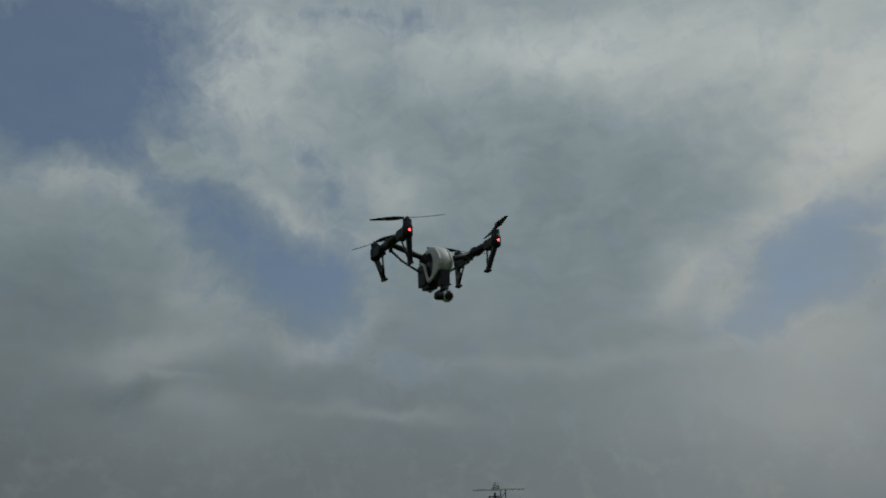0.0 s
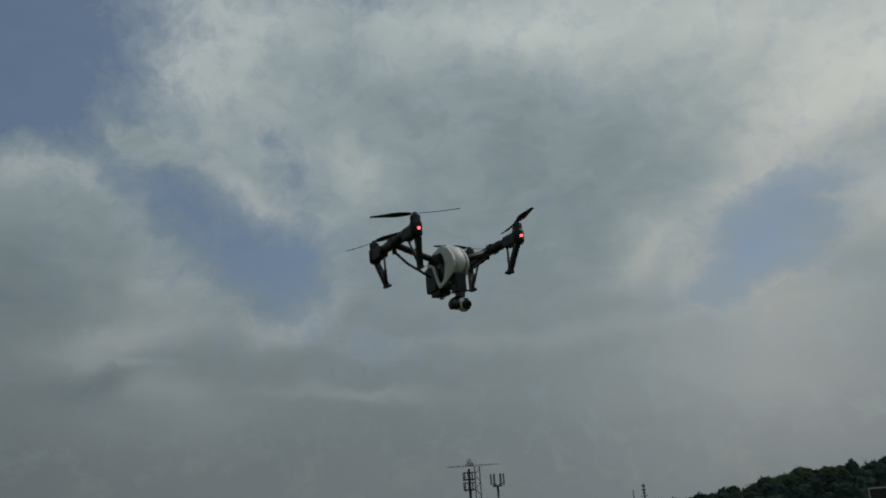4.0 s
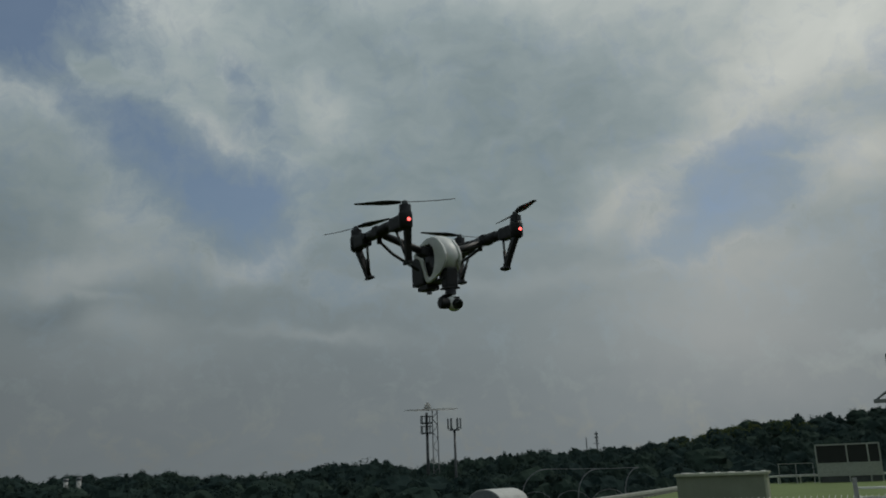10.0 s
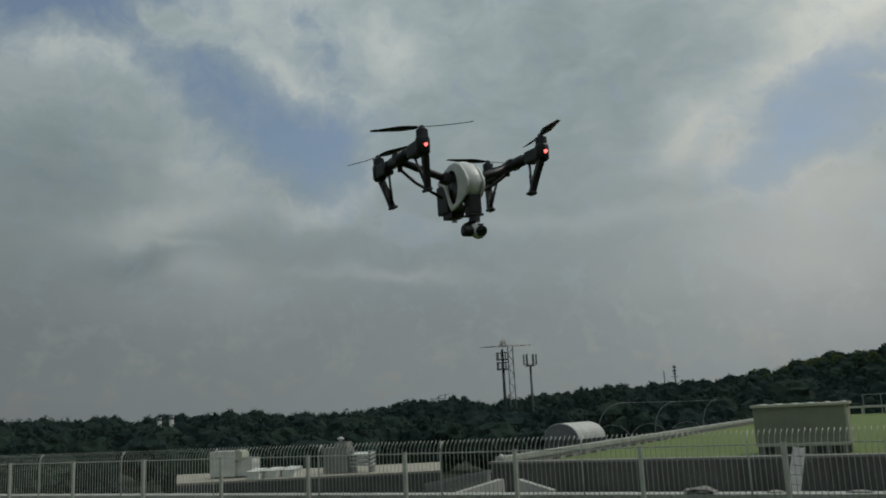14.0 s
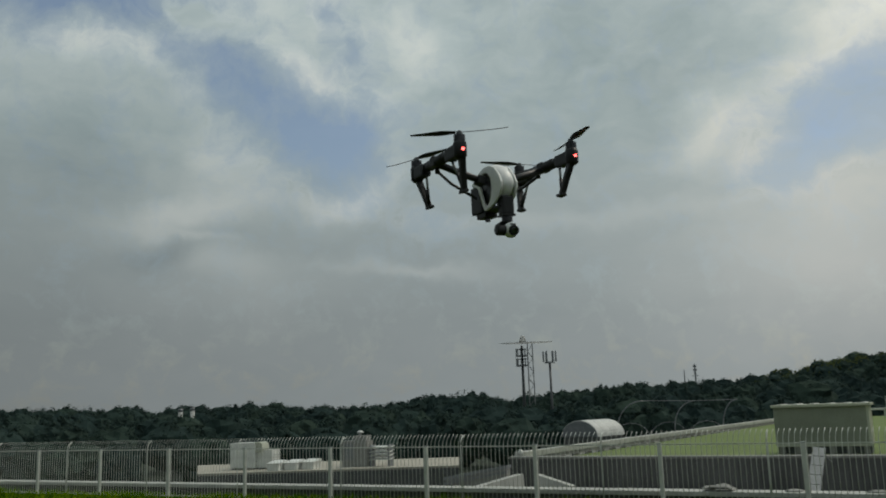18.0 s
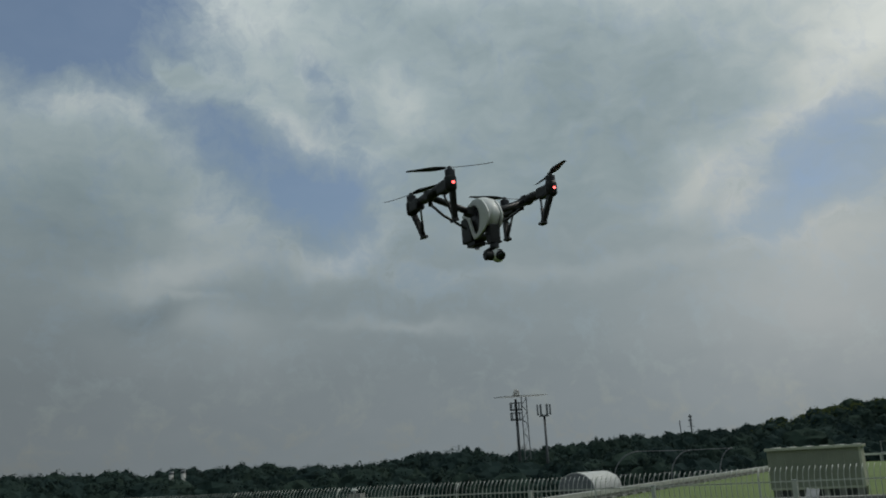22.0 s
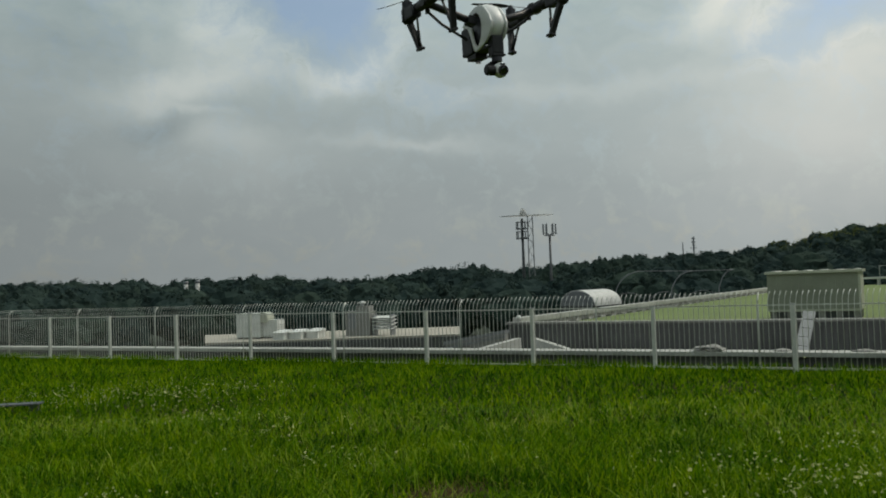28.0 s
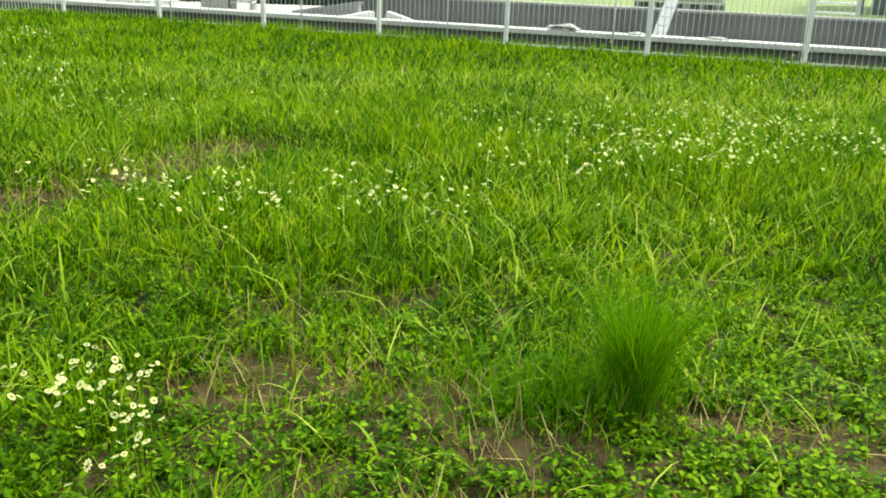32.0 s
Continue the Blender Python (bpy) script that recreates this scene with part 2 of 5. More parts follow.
# ---- materials ----
def material(name, color, rough=0.6, metal=0.0, vary=0.15, scale=6.0, bump=0.0, bump_scale=40.0, spec=0.5, second=None, clear=0.0):
    """A surface with two sizes of variation: broad stains and fine grain."""
    m = bpy.data.materials.new(name)
    m.use_nodes = True
    nt = m.node_tree
    b = nt.nodes["Principled BSDF"]
    L = nt.links.new
    tc = nt.nodes.new("ShaderNodeTexCoord")
    n1 = nt.nodes.new("ShaderNodeTexNoise")
    n1.inputs["Scale"].default_value, n1.inputs["Detail"].default_value = scale, 5
    L(tc.outputs["Object"], n1.inputs["Vector"])
    n2 = nt.nodes.new("ShaderNodeTexNoise")
    n2.inputs["Scale"].default_value, n2.inputs["Detail"].default_value = scale * 9, 4
    L(tc.outputs["Object"], n2.inputs["Vector"])
    add = nt.nodes.new("ShaderNodeMath")
    add.operation = "MULTIPLY_ADD"
    L(n2.outputs["Fac"], add.inputs[0])
    add.inputs[1].default_value = 0.45
    L(n1.outputs["Fac"], add.inputs[2])
    ramp = nt.nodes.new("ShaderNodeValToRGB")
    L(add.outputs[0], ramp.inputs[0])
    dark = second or tuple(c * (1 - vary) for c in color)
    lite = tuple(min(1, c * (1 + vary * 0.6)) for c in color)
    ramp.color_ramp.elements[0].position, ramp.color_ramp.elements[0].color = 0.45, (*dark, 1)
    ramp.color_ramp.elements[1].position, ramp.color_ramp.elements[1].color = 0.95, (*lite, 1)
    L(ramp.outputs[0], b.inputs["Base Color"])
    b.inputs["Roughness"].default_value, b.inputs["Metallic"].default_value = rough, metal
    b.inputs["Specular IOR Level"].default_value = spec
    b.inputs["Coat Weight"].default_value = clear
    if bump:
        n3 = nt.nodes.new("ShaderNodeTexNoise")
        n3.inputs["Scale"].default_value, n3.inputs["Detail"].default_value = bump_scale, 5
        L(tc.outputs["Object"], n3.inputs["Vector"])
        bn = nt.nodes.new("ShaderNodeBump")
        bn.inputs["Strength"].default_value, bn.inputs["Distance"].default_value = bump, 0.02
        L(n3.outputs["Fac"], bn.inputs["Height"])
        L(bn.outputs[0], b.inputs["Normal"])
    return m


def leafy(name, colors, translucent=0.35, rough=0.55, patch=0.8, spec=0.05):
    """Leaves or blades, each of its own shade, that let some light through."""
    m = bpy.data.materials.new(name)
    m.use_nodes = True
    nt = m.node_tree
    nt.nodes.clear()
    L = nt.links.new
    geo = nt.nodes.new("ShaderNodeNewGeometry")
    tc = nt.nodes.new("ShaderNodeTexCoord")
    n = nt.nodes.new("ShaderNodeTexNoise")
    n.inputs["Scale"].default_value, n.inputs["Detail"].default_value = patch, 4
    L(tc.outputs["Object"], n.inputs["Vector"])
    mid = nt.nodes.new("ShaderNodeMath")
    mid.operation = "MULTIPLY_ADD"
    L(n.outputs["Fac"], mid.inputs[0])
    mid.inputs[1].default_value = 0.9
    half = nt.nodes.new("ShaderNodeMath")
    half.operation = "MULTIPLY_ADD"
    L(geo.outputs["Random Per Island"], half.inputs[0])
    half.inputs[1].default_value, half.inputs[2].default_value = 0.85, -0.38
    L(half.outputs[0], mid.inputs[2])
    ramp = nt.nodes.new("ShaderNodeValToRGB")
    L(mid.outputs[0], ramp.inputs[0])
    for k, c in enumerate(colors):
        p = 0.12 + 0.76 * k / (len(colors) - 1)
        e = ramp.color_ramp.elements[k] if k < 2 else ramp.color_ramp.elements.new(p)
        e.position, e.color = p, (*c, 1)
    d = nt.nodes.new("ShaderNodeBsdfPrincipled")
    d.inputs["Roughness"].default_value = rough
    d.inputs["Specular IOR Level"].default_value = spec
    t = nt.nodes.new("ShaderNodeBsdfTranslucent")
    L(ramp.outputs[0], d.inputs["Base Color"]), L(ramp.outputs[0], t.inputs["Color"])
    mx = nt.nodes.new("ShaderNodeMixShader")
    mx.inputs[0].default_value = translucent
    L(d.outputs[0], mx.inputs[1]), L(t.outputs[0], mx.inputs[2])
    out = nt.nodes.new("ShaderNodeOutputMaterial")
    L(mx.outputs[0], out.inputs[0])
    return m


def glow(name, color, strength):
    m = bpy.data.materials.new(name)
    m.use_nodes = True
    b = m.node_tree.nodes["Principled BSDF"]
    b.inputs["Base Color"].default_value = (*color, 1)
    b.inputs["Emission Color"].default_value = (*color, 1)
    b.inputs["Emission Strength"].default_value = strength
    return m


WHITE_PAINT = material("white_paint", (0.72, 0.73, 0.69), 0.5, vary=0.22, scale=3, bump=0.1)
FENCE_PAINT = material("fence_paint", (0.56, 0.57, 0.52), 0.45, vary=0.2, scale=5)
CONCRETE = material("concrete", (0.28, 0.275, 0.255), 0.85, vary=0.3, scale=1.2, bump=0.4)
CONCRETE_PALE = material("pale_concrete", (0.44, 0.44, 0.41), 0.8, vary=0.25, scale=1.5, bump=0.3)
WALL_DARK = material("weathered_wall", (0.115, 0.115, 0.112), 0.8, vary=0.35, scale=0.8, bump=0.3)
ROOF_BEIGE = material("beige_roof", (0.40, 0.37, 0.31), 0.85, vary=0.25, scale=0.9, bump=0.3)
SHED_PAINT = material("shed_paint", (0.245, 0.262, 0.21), 0.55, vary=0.15, scale=2.0, bump=0.1)
SHED_TRIM = material("shed_trim", (0.46, 0.47, 0.38), 0.5, vary=0.2, scale=3.0)
STEEL = material("galvanised_steel", (0.50, 0.51, 0.51), 0.42, metal=0.85, vary=0.25, scale=8)
STEEL_DARK = material("dark_steel", (0.10, 0.105, 0.11), 0.5, metal=0.4, vary=0.3, scale=2)
STEEL_GREY = material("grey_painted_steel", (0.23, 0.24, 0.25), 0.5, metal=0.2, vary=0.25, scale=2)
PANEL_BLACK = material("black_panel", (0.012, 0.013, 0.016), 0.5, vary=0.3, scale=2)
BUILDING_GREY = material("grey_cladding", (0.075, 0.08, 0.08), 0.7, vary=0.2, scale=0.7, bump=0.2)
VAULT_WHITE = material("vault_sheet", (0.58, 0.58, 0.55), 0.45, vary=0.25, scale=0.9)
SHELL_WHITE = material("white_plastic_shell", (0.80, 0.80, 0.78), 0.42, vary=0.08, scale=30, clear=0.05)
CARBON = material("carbon_tube", (0.010, 0.010, 0.011), 0.5, vary=0.4, scale=60)
PLASTIC = material("black_plastic", (0.009, 0.009, 0.010), 0.55, vary=0.3, scale=40, bump=0.05, bump_scale=300)
MOTOR = material("motor_metal", (0.06, 0.06, 0.065), 0.35, metal=0.8, vary=0.3, scale=60)
LENS = material("lens_glass", (0.01, 0.01, 0.014), 0.06, vary=0.2, scale=20, clear=1.0)
PROP = material("propeller_plastic", (0.012, 0.012, 0.013), 0.4, vary=0.2, scale=30)
TREAD = material("dull_grey_metal", (0.26, 0.27, 0.27), 0.6, vary=0.25, scale=6)
CHIMNEY = material("chimney_white", (0.5, 0.5, 0.48), 0.7, vary=0.2, scale=0.5)
LED_GREEN = glow("green_led", (0.08, 1.0, 0.30), 2.0)
LED_RED = glow("red_led", (1.0, 0.10, 0.09), 3.0)
DISC = leafy("thin_pale_sheet", [(0.60, 0.61, 0.61), (0.70, 0.70, 0.69)], 0.72)
LATTICE = material("lattice_steel", (0.20, 0.21, 0.215), 0.6, vary=0.2, scale=1)
SOIL = material("soil", (0.066, 0.049, 0.020), 0.95, vary=0.5, scale=14, bump=1.0, bump_scale=70, second=(0.016, 0.015, 0.004), spec=0.1)
LAWN = material("mown_lawn", (0.135, 0.185, 0.050), 0.95, vary=0.2, scale=0.5, bump=0.3, bump_scale=20)
LAND = material("land", (0.022, 0.032, 0.018), 0.95, vary=0.4, scale=0.02)
GRASS = leafy("grass_blades", [(0.010, 0.044, 0.0003), (0.043, 0.134, 0.0006), (0.104, 0.232, 0.0008), (0.27, 0.385, 0.005)], 0.48, rough=0.55, spec=0.05)
GRASS_DARK = leafy("tuft_blades", [(0.032, 0.12, 0.001), (0.075, 0.21, 0.0015), (0.14, 0.30, 0.002)], 0.4)
GRASS_PALE = leafy("long_blades", [(0.052, 0.150, 0.001), (0.105, 0.235, 0.002), (0.185, 0.31, 0.010), (0.30, 0.41, 0.03)], 0.4, rough=0.5, spec=0.08)
STRAW = leafy("dry_straw", [(0.10, 0.066, 0.018), (0.20, 0.145, 0.045), (0.40, 0.33, 0.13)], 0.2)
# pale tones stand in for highlights on the grass
STALK = leafy("highlight_stalks", [(0.12, 0.24, 0.006), (0.26, 0.38, 0.015), (0.46, 0.52, 0.08)], 0.35, rough=0.5, spec=0.10)
CLOVER = leafy("low_leaves", [(0.012, 0.050, 0.0003), (0.042, 0.125, 0.0006), (0.095, 0.215, 0.0012), (0.20, 0.34, 0.005)], 0.4, rough=0.5, spec=0.06)
PETAL = leafy("white_petals", [(0.70, 0.70, 0.30), (0.84, 0.83, 0.42)], 0.3)
PISTIL = material("yellow_florets", (0.55, 0.40, 0.05), 0.8)
# blue-teal shift in the leaf colour stands in for haze over the distance
FOREST = leafy("hazy_forest_leaves", [(0.030, 0.051, 0.049), (0.038, 0.062, 0.055), (0.048, 0.074, 0.058)], 0.25, rough=0.9, patch=0.05)
BAMBOO = leafy("bamboo_leaves", [(0.060, 0.085, 0.036), (0.095, 0.120, 0.045), (0.14, 0.165, 0.060)], 0.30, rough=0.9, patch=0.06)


# ---- mesh helpers ----
def obj(name, bm, mat, parent=None, smooth=False, bevel=0.0):
    me = bpy.data.meshes.new(name)
    if bevel:
        bmesh.ops.bevel(bm, geom=bm.edges[:], offset=bevel, segments=2, affect="EDGES", profile=0.7)
    bm.to_mesh(me)
    bm.free()
    if smooth:
        me.polygons.foreach_set("use_smooth", [True] * len(me.polygons))
    me.materials.append(mat)
    ob = new(name, me)
    if parent:
        ob.parent = parent
    return ob


def part(name, bm, mat, parent, label="", smooth=False, bevel=0.0):
    ob = obj(name, bm, mat, parent, smooth, bevel)
    if label:
        ob["label"] = label
    return ob


def box(bm, x0, x1, y0, y1, z0, z1, m=None):
    geo = bmesh.ops.create_cube(bm, size=1.0)["verts"]
    t = Matrix.Translation(((x0 + x1) / 2, (y0 + y1) / 2, (z0 + z1) / 2)) @ Matrix.Diagonal((abs(x1 - x0), abs(y1 - y0), abs(z1 - z0), 1))
    bmesh.ops.transform(bm, matrix=(m @ t) if m else t, verts=geo)
    return bm


def B(*a, m=None):
    return box(bmesh.new(), *a, m=m)


def tube(bm, pts, radii, sides=10, cap=True):
    """A round tube along points, with a radius at each."""
    if isinstance(radii, (int, float)):
        radii = [radii] * len(pts)
    pts = [Vector(p) for p in pts]
    rings = []
    for i, p in enumerate(pts):
        d = (pts[min(i + 1, len(pts) - 1)] - pts[max(i - 1, 0)]).normalized()
        up = Vector((0, 0, 1)) if abs(d.z) < 0.95 else Vector((0, 1, 0))
        u = d.cross(up).normalized()
        v = d.cross(u)
        rings.append([bm.verts.new(p + (u * math.cos(k * math.tau / sides) + v * math.sin(k * math.tau / sides)) * radii[i]) for k in range(sides)])
    for r, s in zip(rings, rings[1:]):
        for k in range(sides):
            bm.faces.new((r[k], r[(k + 1) % sides], s[(k + 1) % sides], s[k]))
    if cap:
        bm.faces.new(rings[0][::-1])
        bm.faces.new(rings[-1])
    bm.normal_update()
    bmesh.ops.recalc_face_normals(bm, faces=bm.faces[:])
    return bm


def Tb(pts, radii, sides=10):
    return tube(bmesh.new(), pts, radii, sides)


def prism(outline, a, b, axis="x", hole=None):
    """An outline in the two other axes, drawn from a to b along one axis; a hole of as many points may go through it."""
    bm = bmesh.new()

    def at(p, w):
        return {"x": (w, p[0], p[1]), "y": (p[0], w, p[1]), "z": (p[0], p[1], w)}[axis]
    n = len(outline)
    lo, hi = [bm.verts.new(at(p, a)) for p in outline], [bm.verts.new(at(p, b)) for p in outline]
    for k in range(n):
        bm.faces.new((lo[k], lo[(k + 1) % n], hi[(k + 1) % n], hi[k]))
    if hole:
        hl, hh = [bm.verts.new(at(p, a)) for p in hole], [bm.verts.new(at(p, b)) for p in hole]
        for k in range(n):
            j = (k + 1) % n
            bm.faces.new((hl[k], hh[k], hh[j], hl[j]))
            bm.faces.new((lo[k], hl[k], hl[j], lo[j]))
            bm.faces.new((hi[k], hi[j], hh[j], hh[k]))
    else:
        bm.faces.new(lo[::-1])
        bm.faces.new(hi)
    bmesh.ops.recalc_face_normals(bm, faces=bm.faces[:])
    return bm


def raw(name, verts, faces, mat, parent=None, smooth=False):
    """One mesh out of arrays; faces all have the same number of corners."""
    me = bpy.data.meshes.new(name)
    verts, faces = np.asarray(verts, dtype=np.float32), np.asarray(faces, dtype=np.int32)
    n, k = faces.shape
    me.vertices.add(len(verts))
    me.vertices.foreach_set("co", verts.ravel())
    me.loops.add(n * k)
    me.loops.foreach_set("vertex_index", faces.ravel())
    me.polygons.add(n)
    me.polygons.foreach_set("loop_start", np.arange(0, n * k, k, dtype=np.int32))
    me.polygons.foreach_set("use_smooth", np.full(n, smooth))
    me.update(calc_edges=True)
    me.materials.append(mat)
    ob = new(name, me)
    if parent:
        ob.parent = parent
    return ob


def empty(name, m=None):
    ob = new(name)
    if m is not None:
        ob.matrix_basis = m
    return ob


# the fence's line: across the roof's edge, turned against the picture
FX, FY = 0.492, 16.247
U = Vector((0.9079, -0.4191, 0.0))      # along the fence, to the right
N = Vector((0.4191, 0.9079, 0.0))       # away from the camera
EDGE = math.degrees(math.atan2(U.y, U.x))


def by_fence(s, d, z=0.0):
    """The pose of a place s metres along the fence and d metres behind it."""
    p = Vector((FX, FY, 0)) + U * s + N * d
    return pose(p.x, p.y, z, 0, 0, EDGE)


# ---- ground, roofs and walls ----
def build_setting():
    bm = bmesh.new()
    bmesh.ops.create_grid(bm, x_segments=24, y_segments=24, size=2400)
    for v in bm.verts:
        v.co.z = -9.0
    tagged(obj("ground", bm, LAND), "dark green land below and around the buildings", "ground", kind="structure")
    # the building that carries the roof garden
    ob = obj("wall_roof_garden", B(-34, 26, -34, 0.55, -9.0, -0.30, m=by_fence(0, 0)), CONCRETE)
    tagged(ob, "concrete building under the grassy roof garden", "building", kind="structure")
    # soil, gently uneven
    bm = bmesh.new()
    bmesh.ops.create_grid(bm, x_segments=110, y_segments=90, size=0.5)
    m = by_fence(-4, -16.6) @ Matrix.Diagonal((58, 34, 1, 1))
    bmesh.ops.transform(bm, matrix=m, verts=bm.verts)
    for v in bm.verts:
        v.co.z = soil_height(v.co.x, v.co.y)
    tagged(obj("ground_soil", bm, SOIL, smooth=True), "brown soil of the roof garden under tall grass", "soil", kind="structure")
    # low white parapet behind the fence
    ob = obj("wall_parapet", B(-34, 26, 0.55, 0.80, -0.5, 0.11, m=by_fence(0, 0)), WALL_DARK)
    tagged(ob, "low grey concrete parapet behind the fence", "parapet", kind="structure")
    for i in range(20):
        s = -34 + 3 * i
        c = part("coping", B(s + 0.004, s + 2.996, 0.46, 0.90, 0.11, 0.19, m=by_fence(0, 0)), CONCRETE_PALE, ob, bevel=0.012)
        c["label"] = "pale coping slab"
    # a lower building farther off, whose flat roof carries the plant
    rim = [(o * math.sin(radians(a)), o * math.cos(radians(a))) for a, o in ((-19.5, 91.6), (-3.2, 88.0), (-3.2, 103), (-19.5, 108))]
    tagged(obj("wall_plant_building", prism(rim, -9.0, -4.0, "z"), WALL_DARK), "dark wall of a lower building farther off", "wall", kind="structure")
    tagged(obj("roof_plant_building", prism(rim, -4.0, -3.8, "z"), ROOF_BEIGE), "flat beige roof of a lower building", "roof", kind="structure")
    # the planted roof behind, with its dark front wall
    ob = obj("wall_lawn_roof", B(-3.9, 34, 7.26, 7.58, -9.0, 0.30, m=by_fence(0, 0)), WALL_DARK)
    tagged(ob, "dark ribbed wall that carries the lawn roof", "wall", kind="structure")
    rib = B(-0.03, 0.03, -0.03, 0.02, -3.0, 0.28)
    first = part("rib", rib, WALL_DARK, ob)
    first.matrix_basis = by_fence(-3.7, 7.26)
    for i in range(1, 95):
        r = new("rib", first.data)
        r.parent = ob
        r.matrix_basis = by_fence(-3.7 + 0.24 * i, 7.26)
    bm = prism([(-3.9, 7.58), (34, 7.58), (34, 56), (-1.6, 56)], -9.0, 0.0, "z")
    bmesh.ops.transform(bm, matrix=by_fence(0, 0), verts=bm.verts)
    tagged(obj("roof_lawn_base", bm, WALL_DARK), "concrete roof that carries the neighbouring lawn", "roof", kind="structure")
    bm = prism([(-3.6, 7.60), (34, 7.60), (34, 55.8), (-1.3, 55.8)], 0.004, 0.16, "z")
    bmesh.ops.transform(bm, matrix=by_fence(0, 0), verts=bm.verts)
    tagged(obj("lawn", bm, LAWN), "pale green mown lawn on the neighbouring roof", "lawn", kind="structure")
    cop = obj("trim_front", B(-3.94, 34, 7.22, 7.62, 0.30, 0.36, m=by_fence(0, 0)), CONCRETE, bevel=0.01)
    tagged(cop, "grey coping along the lawn roof's front wall", "coping", kind="structure")
    # thick pale rail on a kerb of short blocks along the lawn's edge
    rail = empty("edge_rail", by_fence(-3.85, 7.75, 0.13) @ pose(0, 0, 0, 0, 0, -2.9))
    tagged(rail, "thick pale rail on short blocks along the lawn edge", "railing", kind="structure")
    for i in range(12):
        part("rail_beam", B(-0.13, 0.13, 4 * i + 0.01, 4 * i + 3.99, 0.17, 0.33), CONCRETE_PALE, rail, bevel=0.02)
        part("rail_base", B(-0.10, 0.10, 4 * i + 0.03, 4 * i + 3.97, 0.07, 0.165), CONCRETE, rail)
    post = part("rail_post", B(-0.11, 0.11, -0.22, 0.22, -0.08, 0.07), CONCRETE_PALE, rail)
    for i in range(1, 46):
        p = new("rail_post", post.data)
        p.parent = rail
        p.matrix_basis = pose(0, i * 1.05, 0)
    back = empty("back_rail", by_fence(-1.2, 54.5, 0.10))
    tagged(back, "white rail along the far edge of the lawn", "railing", kind="structure")
    part("rail_beam", B(0, 34, -0.06, 0.06, 0.50, 0.64), WHITE_PAINT, back, bevel=0.01)
    post = part("rail_post", B(-0.05, 0.05, -0.05, 0.05, 0, 0.50), WHITE_PAINT, back)
    for i in range(1, 23):
        p = new("rail_post", post.data)
        p.parent = back
        p.matrix_basis = pose(i * 1.5, 0, 0)
    ob = obj("roof_deck", B(-34, 34, 0.8, 7.26, -0.7, -0.45, m=by_fence(0, 0)), CONCRETE)
    tagged(ob, "grey lower roof deck between the two buildings", "roof", kind="structure")
    # two low white walls between the roofs
    a, b = Vector((-1.0, 21.6, -0.22)), Vector((0.25, 23.2, -0.03))
    for k, (p, q) in enumerate(((a, b), (Vector((0.66, 22.0, 0.04)), Vector((1.45, 21.4, -0.20))))):
        d = q - p
        m = Matrix.Translation(p) @ d.to_track_quat("X", "Z").to_matrix().to_4x4()
        ob = obj("ramp_wall", B(0, d.length, -0.1, 0.1, -0.6, 0.03, m=m), CONCRETE_PALE, bevel=0.01)
        tagged(ob, "low sloping white wall between two roofs", "wall", kind="structure")


def soil_height(x, y):
    return -0.10 + 0.05 * noise.noise(Vector((x * 0.35, y * 0.35, 0))) + 0.018 * noise.noise(Vector((x * 1.7, y * 1.7, 5)))


build_setting()


